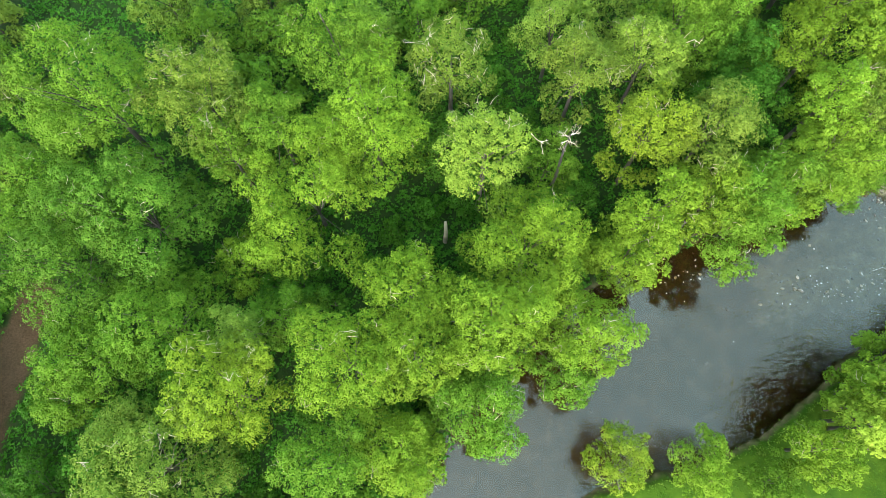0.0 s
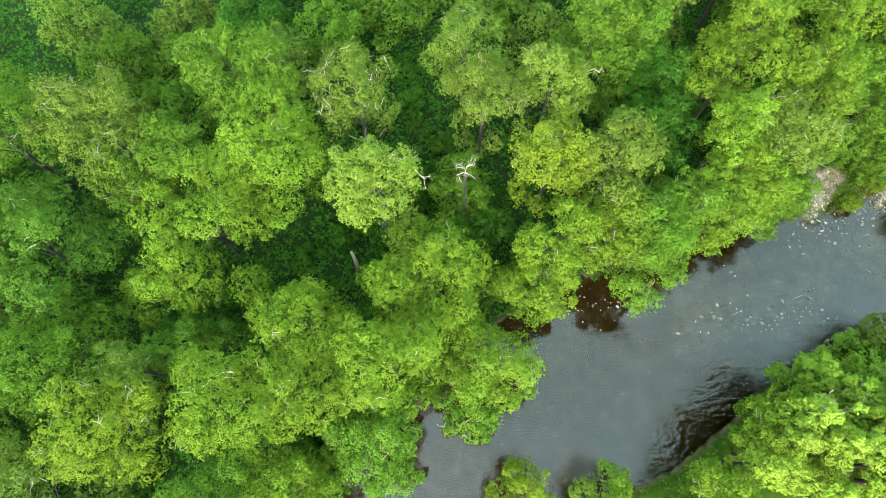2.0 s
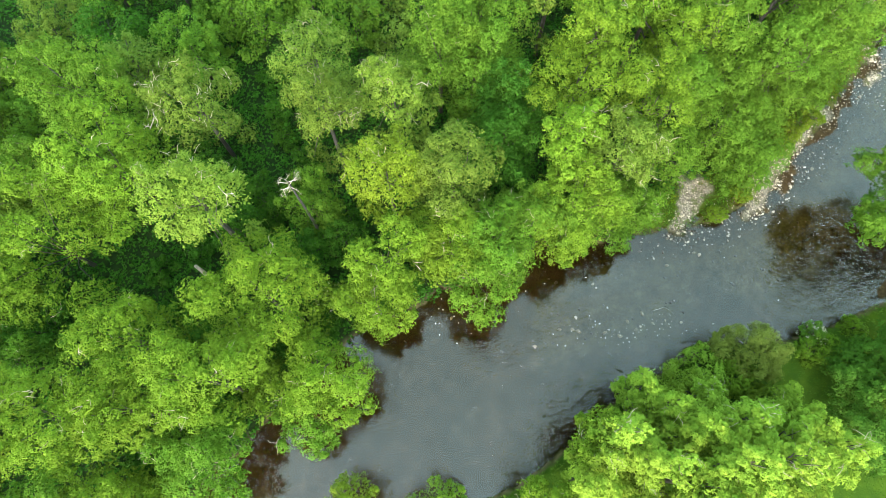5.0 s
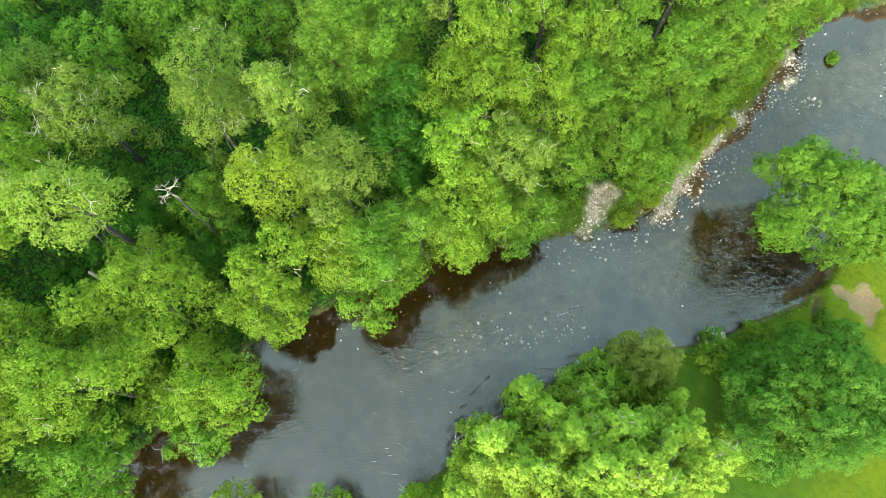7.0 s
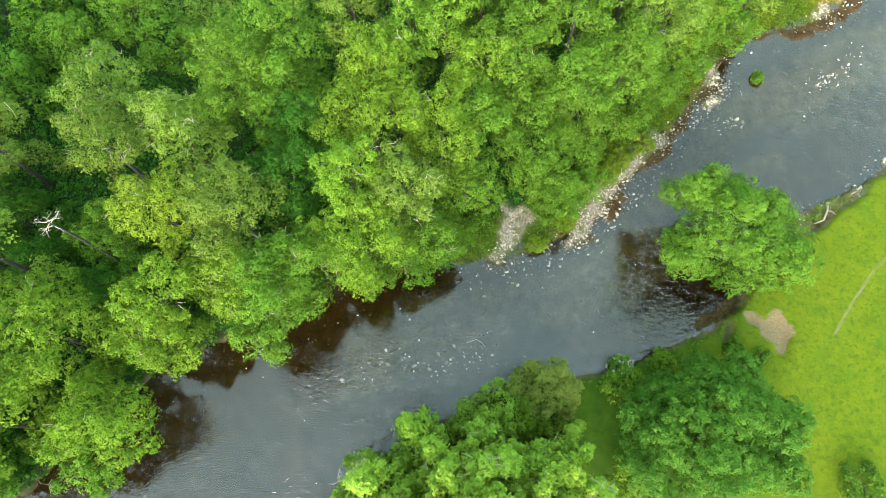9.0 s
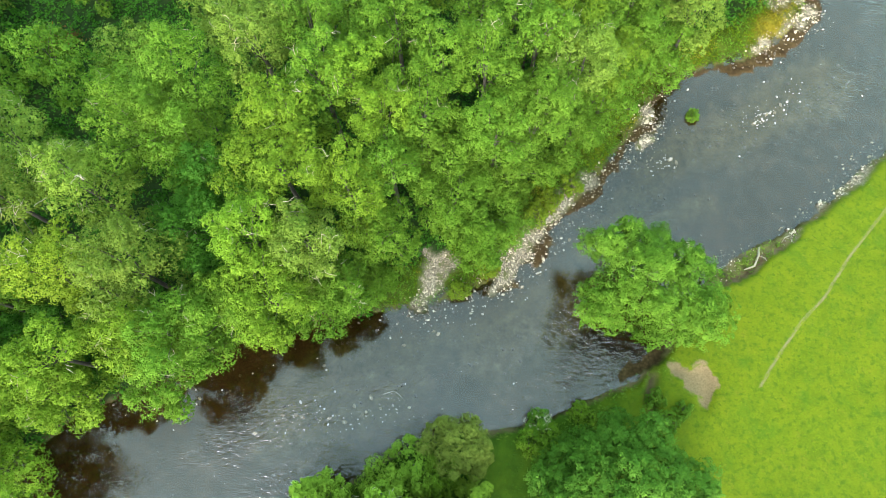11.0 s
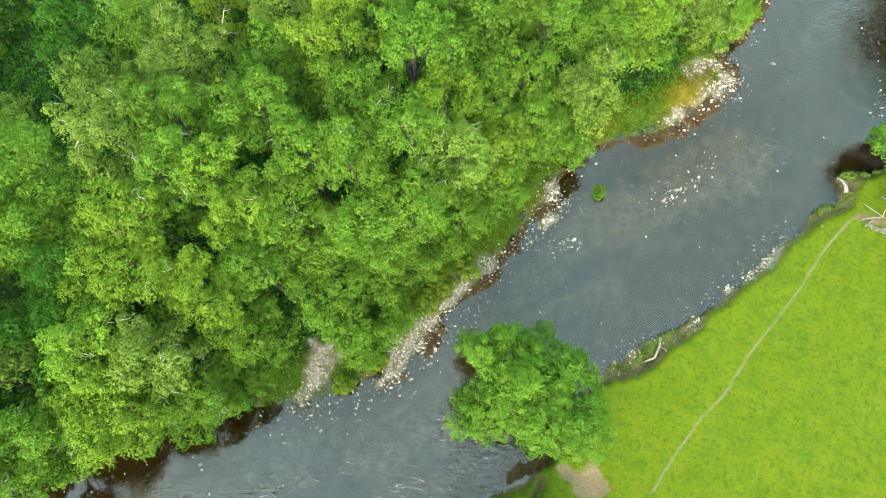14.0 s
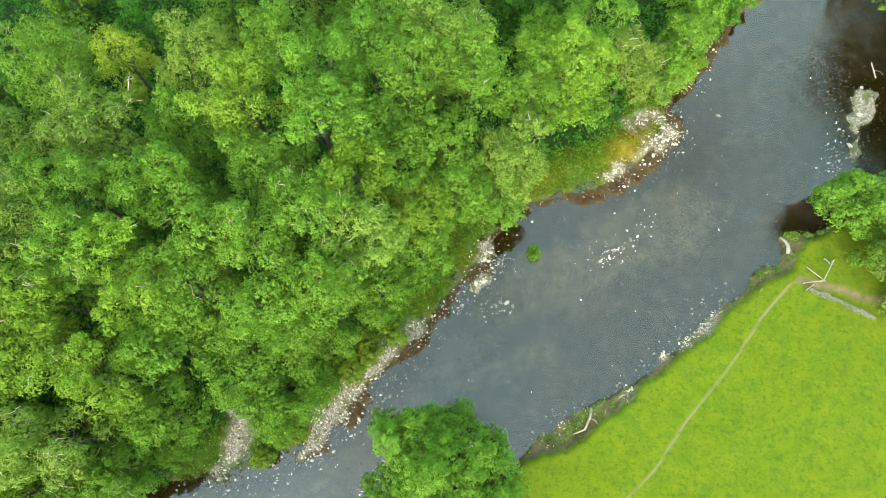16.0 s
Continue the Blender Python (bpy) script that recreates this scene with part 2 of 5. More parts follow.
def water_material():
    """Clear peat-brown water: the bed shows through, the sky is mirrored."""
    m, t, out = nodes_of("river_water")
    co = t.nodes.new("ShaderNodeTexCoord")
    turn = t.nodes.new("ShaderNodeMapping")
    turn.inputs["Rotation"].default_value = (0, 0, radians(-38))
    turn.inputs["Scale"].default_value = (0.55, 1.0, 1.0)
    t.links.new(co.outputs["Object"], turn.inputs["Vector"])
    ripple = add(t, "ShaderNodeTexNoise", Scale=2.3, Detail=2.0, Roughness=0.5, Distortion=0.8)
    t.links.new(turn.outputs[0], ripple.inputs["Vector"])
    calm = t.nodes.new("ShaderNodeAttribute")
    calm.attribute_name = "riffle"
    patches = noise_node(t, 0.18, 3.0)
    amount = math_node(t, "MULTIPLY", calm.outputs["Fac"], math_node(t, "ADD", patches, 0.2))
    n = add(t, "ShaderNodeBump", Distance=0.27)
    t.links.new(ripple.outputs[0], n.inputs["Height"])
    t.links.new(amount, n.inputs["Strength"])
    fr = add(t, "ShaderNodeFresnel", IOR=1.65)
    t.links.new(n.outputs[0], fr.inputs["Normal"])
    tint = add(t, "ShaderNodeBsdfTransparent", Color=(0.52, 0.46, 0.31, 1))
    gl = add(t, "ShaderNodeBsdfGlossy", Roughness=0.03, Color=(1, 1, 1, 1))
    t.links.new(n.outputs[0], gl.inputs["Normal"])
    ms = t.nodes.new("ShaderNodeMixShader")
    t.links.new(fr.outputs[0], ms.inputs[0])
    t.links.new(tint.outputs[0], ms.inputs[1])
    t.links.new(gl.outputs[0], ms.inputs[2])
    t.links.new(ms.outputs[0], out.inputs["Surface"])
    return m


# ---------------------------------------------------------------- mesh helpers
def mesh_from(name, verts, faces, material, smooth=False):
    verts, faces = np.asarray(verts, np.float32), np.asarray(faces, np.int32)
    me = bpy.data.meshes.new(name)
    me.vertices.add(len(verts))
    me.vertices.foreach_set("co", verts.ravel())
    k = faces.shape[1]
    me.loops.add(faces.size)
    me.loops.foreach_set("vertex_index", faces.ravel())
    me.polygons.add(len(faces))
    me.polygons.foreach_set("loop_start", np.arange(0, faces.size, k, dtype=np.int32))
    if smooth:
        me.polygons.foreach_set("use_smooth", np.ones(len(faces), bool))
    me.materials.append(material)
    me.update(calc_edges=True)
    return me


def part(name, me, parent, label=""):
    ob = new(name, me)
    ob.parent = parent
    return tagged(ob, label)


def unit(v):
    return v / np.maximum(np.linalg.norm(v, axis=-1, keepdims=True), 1e-6)


def sprays(rng, at, facing, size, slim=0.7):
    """Pointed leaf sprays at the points, facing about that way."""
    n = len(at)
    nrm = unit(facing)
    side = unit(np.cross(nrm, unit(rng.normal(size=(n, 3)))))
    ahead = np.cross(nrm, side)
    s = size[:, None]
    lift = nrm * s * rng.uniform(-0.14, 0.14, (n, 1))
    v = np.stack([at + ahead * s * 0.6, at - ahead * s * 0.4 + side * s * 0.5 * slim + lift, at - ahead * s * 0.4 - side * s * 0.5 * slim - lift], 1)
    return v.reshape(-1, 3), np.arange(3 * n).reshape(n, 3)


def tube(points, radii, sides=6):
    """A tapered, bent round stick."""
    pts, vs, fs = [Vector(p) for p in points], [], []
    for i, p in enumerate(pts):
        d = (pts[min(i + 1, len(pts) - 1)] - pts[max(i - 1, 0)]).normalized()
        a = d.orthogonal().normalized()
        b = d.cross(a)
        for k in range(sides):
            w = 2 * math.pi * k / sides
            vs.append(tuple(p + (a * math.cos(w) + b * math.sin(w)) * radii[i]))
    for i in range(len(pts) - 1):
        for k in range(sides):
            j = (k + 1) % sides
            fs.append((i * sides + k, i * sides + j, (i + 1) * sides + j, (i + 1) * sides + k))
    m = len(vs)
    vs += [tuple(pts[0]), tuple(pts[-1])]
    top = (len(pts) - 1) * sides
    for k in range(sides):
        j = (k + 1) % sides
        fs.append((m, j, k, k))
        fs.append((m + 1, top + k, top + j, top + j))
    return vs, fs


def join(pieces):
    vs, fs, base = [], [], 0
    for v, f in pieces:
        vs.append(np.asarray(v, np.float32))
        fs.append(np.asarray(f, np.int32) + base)
        base += len(v)
    return np.concatenate(vs), np.concatenate(fs)


def wooden(name, pieces, material):
    """Sticks as a mesh; the end caps are triangles."""
    v, f = join(pieces)
    me = bpy.data.meshes.new(name)
    me.from_pydata(v.tolist(), [], [tuple(dict.fromkeys(q)) for q in f.tolist()])
    me.polygons.foreach_set("use_smooth", np.ones(len(me.polygons), bool))
    me.materials.append(material)
    me.update()
    return me


# ---------------------------------------------------------------- the lie of the land
NORTH = np.array([(-300, -420), (-60, -90), (-12, -22), (-4.5, -9), (-2, -4), (2, 1.8), (6.5, 6.5), (11, 11), (15, 15.3), (18.5, 16.9), (25.5, 19.8), (33.4, 24.2),
                  (40.5, 25), (47, 25.9), (52.5, 27), (57.8, 29.8), (62.3, 34.6), (66, 38), (69.2, 41.8), (71.6, 44.8), (73.6, 47.2), (75.4, 50.2), (78.6, 53.4), (83.5, 55), (87.5, 55.8),
                  (92, 58.8), (95.6, 62.6), (95.4, 65.8), (98.8, 69), (100.8, 74), (105.2, 77.6), (112, 81.5), (150, 112), (420, 330)], float)
SOUTH = np.array([(-260, -440), (-40, -96), (4, -24), (10, -8), (13.5, -4), (22, -2.2), (30, 0.5), (36, 4.5), (40, 8), (45, 11), (50.5, 14), (56, 14.2), (61, 14.8), (66, 17),
                  (70.5, 19.3), (73, 20.6), (74.6, 23.5), (76.6, 26.6), (79, 29.4), (82.2, 31.6), (85.2, 33.0), (88, 34.0), (90, 35.3), (93.8, 38.1), (99.6, 42.8), (101.6, 44.4), (102.2, 45.6),
                  (103.6, 46.8), (105, 46.7), (106, 48.2), (105.7, 49.9), (107, 50.6), (109.4, 50.4), (112, 51.2), (116, 54), (119, 57.5), (122.5, 66), (126, 74), (160, 100), (440, 310)], float)
RIVER = np.concatenate([NORTH, SOUTH[::-1]])


def along(line, p):
    """Distance of points p from a polyline."""
    best = np.full(len(p), 1e9)
    for a, b in zip(line[:-1], line[1:]):
        ab = b - a
        u = np.clip(((p - a) @ ab) / (ab @ ab), 0, 1)
        best = np.minimum(best, np.hypot(*(p - a - u[:, None] * ab).T))
    return best


def in_river(p):
    inside = np.zeros(len(p), bool)
    a = RIVER
    b = np.roll(RIVER, -1, 0)
    for (x1, y1), (x2, y2) in zip(a, b):
        if y1 != y2:
            inside ^= ((y1 > p[:, 1]) != (y2 > p[:, 1])) & (p[:, 0] < (x2 - x1) * (p[:, 1] - y1) / (y2 - y1) + x1)
    return inside


def ramp01(x, a, b):
    u = np.clip((x - a) / (b - a), 0, 1)
    return u * u * (3 - 2 * u)


def wobble(p, scale, seed):
    """Smooth uneven noise, about -1 to 1, by a few crossed waves."""
    r = np.random.default_rng(seed)
    out = np.zeros(len(p))
    for k in range(7):
        w = r.normal(size=2)
        w /= np.linalg.norm(w)
        out += np.sin((p @ w) * 2 * math.pi / (scale * r.uniform(0.6, 1.7)) + r.uniform(0, 6.3) + 1.3 * np.sin((p @ w[::-1]) * 3.1 / scale))
    return out / 3.5


# bars of bare stones: from, to, half width
BARS = [((57.2, 29.6), (64.7, 38.0), 1.1), ((64.5, 38.2), (67.6, 40.4), 0.8), ((50.4, 28.4), (50.8, 31.0), 1.5), ((49.6, 30.2), (52.6, 30.6), 1.0), ((49.4, 26.8), (50.4, 28.4), 0.9),
        ((73.0, 44.4), (74.2, 45.4), 1.0), ((74.2, 47.4), (74.8, 48.8), 1.3), ((88.6, 57.2), (93.6, 60.6), 0.5), ((93.8, 61.0), (95.6, 62.4), 1.3), ((91.4, 63.4), (94.4, 64.4), 1.1), ((95.4, 66.2), (98.6, 68.8), 0.2),
        ((118.2, 67.4), (117.6, 64.0), 1.5), ((117.0, 63.4), (115.6, 59.4), 0.7), ((79.6, 29.8), (84, 32.3), -0.1), ((88.4, 34.2), (91, 36), 0.1), ((90, 35.8), (93.8, 38.6), 0.0), ((93.8, 38.4), (99.4, 42.9), 0.1)]
SHOALS = [((36, 15), (46, 18), 3.0), ((42, 22), (60, 27), 3.0), ((84, 46), (96, 53), 3.0), ((75, 42), (80, 45), 2.4), ((56, 22), (66, 28), 3.0), ((66, 32), (80, 38), 1.0), ((68, 35), (84, 46), 1.6)]
# broken water: from, to, half width, how rough
RIFFLES = [((29, 4.5), (38, 7.5), 4.5, 0.6), ((36, 9), (49, 13.5), 4.0, 0.9), ((45, 20), (62, 25.5), 5.5, 0.9), ((62, 29), (68.5, 21), 5.0, 1.0), ((58, 16), (66, 20), 3.5, 0.9),
           ((29, 13.0), (47, 18.5), 5.0, 0.75), ((104, 64), (118, 74), 7.0, 0.55), ((76, 34), (104, 54), 7.0, 0.5)]
FOOTPATH = np.array([(82.0, 18.0), (84, 20.6), (87.2, 24.4), (90, 26.9), (93.7, 31.5), (98.2, 36.2), (102.3, 41.3), (105.4, 44.4), (106.4, 45.0), (107.4, 45.0)], float)
TRACK = np.array([(-41, 14), (-41.8, 10.5), (-42.8, 6), (-43.4, 0), (-46, -8)], float)
SLUMP = np.array([(72.0, 19.2), (71.3, 17.2), (71.6, 15.2)], float)
SCAR = np.array([(74.2, 19.7), (75.6, 19.2), (76.6, 19.4), (76.9, 17.8), (76.6, 16.4)], float)


HOLLOW = np.array([(76.0, 18.7), (76.7, 19.0), (76.8, 17.9)], float)


def scar_distance(p):
    return np.minimum(along(SCAR, p), np.maximum(along(HOLLOW, p) - 0.5, 0))


# low shelves between the water and the cut edge of the pasture
SHELVES = [np.array([(77.2, 27.6), (79, 29.6), (82.2, 31.8), (85.2, 33.2), (88, 34.2), (89.8, 35.4), (88.4, 33.1), (84.8, 30.9), (83.5, 29.6), (80.7, 28.3)], float),
           np.array([(100.6, 43.4), (102.0, 45.8), (103.6, 47.0), (105, 46.9), (105.8, 48.2), (105.5, 50.1), (107, 50.8), (109.4, 50.6), (111.4, 51.2), (110.8, 50.2), (108, 49.2), (106.9, 47.7),
                     (106.1, 46.1), (103.8, 45.1)], float)]
CUT = [np.array([(77.2, 27.4), (80.7, 28.3), (83.5, 29.6), (84.8, 30.9), (88.4, 33.1), (90.2, 35)], float),
       np.array([(100.6, 43.2), (103.8, 45.1), (106.1, 46.1), (106.9, 47.7), (108, 49.2)], float)]
BRANCH = np.array([(106.6, 44.9), (108.8, 44.5), (110.6, 44), (112.3, 43.2), (114.7, 42.9), (125, 41)], float)


def inside_of(outline, p):
    found = np.zeros(len(p), bool)
    for (x1, y1), (x2, y2) in zip(outline, np.roll(outline, -1, 0)):
        if y1 != y2:
            found ^= ((y1 > p[:, 1]) != (y2 > p[:, 1])) & (p[:, 0] < (x2 - x1) * (p[:, 1] - y1) / (y2 - y1) + x1)
    return found


def on_shelf(p):
    return inside_of(SHELVES[0], p) | inside_of(SHELVES[1], p)


def bars(p, which):
    out = np.full(len(p), -9.0)
    for a, b, r in which:
        out = np.maximum(out, r - along(np.array([a, b], float), p))
    return out


def land(p):
    """Height of the ground and its masks at points p."""
    p = np.asarray(p, float)
    dn, ds, wet = along(NORTH, p), along(SOUTH, p), in_river(p)
    d = np.minimum(dn, ds)
    south = ds < dn
    rough, lumps = wobble(p, 6.0, 3), wobble(p, 1.6, 4)
    dj = np.maximum(d + np.where(south, 0.12, 0.35) * lumps + 0.3 * rough, 0)
    hn = 0.95 * ramp01(dj, 0, 3.2) + 0.5 * ramp01(d, 4, 40) + 0.10 * lumps
    hs = 1.0 * ramp01(dj, 0.0, 0.5) + 0.35 * ramp01(d, 2, 40) + 0.05 * rough + 0.02 * lumps
    shelf = on_shelf(p) & ~wet
    hs = np.where(shelf, np.minimum(hs, 0.30 + 0.10 * lumps + 0.08 * rough), hs)
    brink = np.minimum(along(CUT[0], p), along(CUT[1], p))
    bar = bars(p, BARS) + 0.35 * lumps + 0.7 * wobble(p, 3.2, 14)
    gravel = ramp01(bar, -0.2, 0.6)
    hl = np.where(south, hs, hn)
    hl = np.where(wet, 0, hl * (1 - 0.75 * gravel) + 0.12 * gravel)
    depth = -np.minimum(0.10 + 0.16 * d, 0.62) + 0.09 * rough + 0.05 * lumps
    depth = depth + 0.32 * ramp01(bars(p, SHOALS) + 0.6 * rough, -0.5, 2.0)
    # brown rim added at the bank's foot, standing in for trees' dark reflection
    edge = 0.6 + 1.4 * ramp01(wobble(p, 9.0, 61), -0.6, 0.6) + 0.25 * lumps
    shingle_and_reflection = wet & (ds < 1.3 + 0.4 * lumps) & (p[:, 0] > 68.5) & (p[:, 0] < 75) | wet & (dn < edge) & (p[:, 0] > 57) & (p[:, 0] < 106)
    hw = np.where(gravel > 0, depth * (1 - gravel) + 0.16 * gravel, np.minimum(depth, -0.04))
    hw = np.where(shingle_and_reflection, np.maximum(hw, 0.035 + 0.03 * lumps), hw)
    scar = np.exp(-(scar_distance(p) / 0.6) ** 2) * south * ~wet
    slump = np.exp(-(along(SLUMP, p) / 0.34) ** 2) * ~wet
    h = np.where(wet, hw, hl - 0.45 * scar - 0.8 * slump)
    grass_n = ramp01(p[:, 0], 40, 50) * (1 - ramp01(d, 3.0, 5.5)) * (p[:, 1] < 80)
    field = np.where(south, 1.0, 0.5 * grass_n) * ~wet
    trodden = np.where(south, np.minimum(along(FOOTPATH, p), 2.0), 2.0)
    soil = np.maximum.reduce([0.9 * slump, 
                              (south & ~wet) * (1 - ramp01(dj, 0.1, 0.45)) * 0.9, (~south & ~wet) * (1 - ramp01(dj, 0.2, 1.0)) * 0.45, shelf * (0.55 + 0.4 * (1 - ramp01(brink + 0.25 * lumps, 0.2, 0.9))),
                              0.85 * (1 - ramp01(along(BRANCH, p) + 0.12 * lumps, 0.15, 0.55))])
    far = ramp01(np.hypot(p[:, 0] - 35, p[:, 1] - 30), 150, 900)
    h = h + far * 6.0 * ~wet
    return h, {"field": field, "soil": soil * ~wet, "gravel": gravel, "trodden": trodden, "scar": np.where(south & ~wet, np.minimum(0.34 * scar_distance(p), 2.0), 2.0), "rank": south * np.maximum(1 - ramp01(p[:, 0], 62, 74), 0.9 * shelf), "gold": ~south * np.exp(-((p[:, 0] - 90.6) ** 2 + (p[:, 1] - 59.8) ** 2 + 2.0 * lumps) / 5.0), "peat": ramp01(2.4 - along(TRACK, p) + 0.4 * lumps, 0, 0.6), "shoal": wet * ramp01(bars(p, SHOALS) + 1.0 * rough + 0.4 * lumps, -1.8, 1.2) * ramp01(dn, 1.5, 4.0), "bed": (wet & ((h < 0.02) | shingle_and_reflection)).astype(float) * (1 - gravel)}


def height(x, y):
    return float(land(np.array([[x, y]], float))[0][0])


def build_ground():
    step = 0.42
    grow = [3, 8, 16, 30, 60, 120, 240, 500, 1000, 1800, 2800]
    xs = np.concatenate([[-58 - g for g in grow[::-1]], np.arange(-58, 126, step), [126 + g for g in grow]])
    ys = np.concatenate([[-14 - g for g in grow[::-1]], np.arange(-14, 90, step), [90 + g for g in grow]])
    gx, gy = np.meshgrid(xs, ys)
    p = np.stack([gx.ravel(), gy.ravel()], 1)
    h, masks = land(p)
    i = np.arange(len(p)).reshape(gx.shape)
    faces = np.stack([i[:-1, :-1], i[:-1, 1:], i[1:, 1:], i[1:, :-1]], -1).reshape(-1, 4)
    me = mesh_from("ground", np.column_stack([p, h]), faces, ground_material(), True)
    for name, values in masks.items():
        a = me.attributes.new(name, "FLOAT", "POINT")
        a.data.foreach_set("value", values.astype(np.float32))
    return tagged(new("ground", me), "woodland floor, bright green pasture and brown river bed", "ground", kind="structure")


def resampled(line, n):
    seg = np.r_[0, np.cumsum(np.hypot(*np.diff(line, axis=0).T))]
    u = np.linspace(0, seg[-1], n)
    return np.column_stack([np.interp(u, seg, line[:, 0]), np.interp(u, seg, line[:, 1])])


def build_water():
    xs, ys = np.arange(-60, 150.1, 1.0), np.arange(-95, 115.1, 1.0)
    gx, gy = np.meshgrid(xs, ys)
    p = np.stack([gx.ravel(), gy.ravel()], 1)
    i = np.arange(len(p)).reshape(gx.shape)
    faces = np.stack([i[:-1, :-1], i[:-1, 1:], i[1:, 1:], i[1:, :-1]], -1).reshape(-1, 4)
    near = in_river(p) | (np.minimum(along(NORTH, p), along(SOUTH, p)) < 3.0)
    faces = faces[near[faces].all(1)]
    used, back_ix = np.unique(faces, return_inverse=True)
    p = p[used]
    me = mesh_from("river_water", np.column_stack([p, np.zeros(len(p))]), back_ix.reshape(-1, 4), water_material(), True)
    riffle = np.full(len(p), 0.35)
    for start, end, wide, much in RIFFLES:
        riffle = np.maximum(riffle, much * (1 - ramp01(along(np.array([start, end], float), p) + 0.8 * wobble(p, 4.0, 51), 0.35 * wide, wide)))
    riffle = riffle * (0.12 + 0.88 * ramp01(along(NORTH, p) + 0.5 * wobble(p, 3.0, 57), 5.0, 7.5))
    a = me.attributes.new("riffle", "FLOAT", "POINT")
    a.data.foreach_set("value", riffle.astype(np.float32))
    ob = tagged(new("water", me), "shallow peat-brown river mirroring a grey sky", "river", kind="structure")
    ob.visible_shadow = False
    return ob


build_ground()
build_water()


# ---------------------------------------------------------------- trees
LABELS = {"willow": "olive-green bushy willow", "deep": "broad deep-green tree in dense leaf", "light": "light green feathery riverside tree", "mid": "leafy mid-green riverside tree in full summer crown", "bright": "fresh bright-green broadleaf tree in dense leaf",
          "yellow": "yellow-green broadleaf tree with sunlit crown", "pale": "pale grey-green tree with rounded crown",
          "olive": "olive-green tree with thin twiggy crown", "dark": "low green tree beneath the canopy, darkened for shade",
          "cool": "cool-green tree with broad spreading crown"}


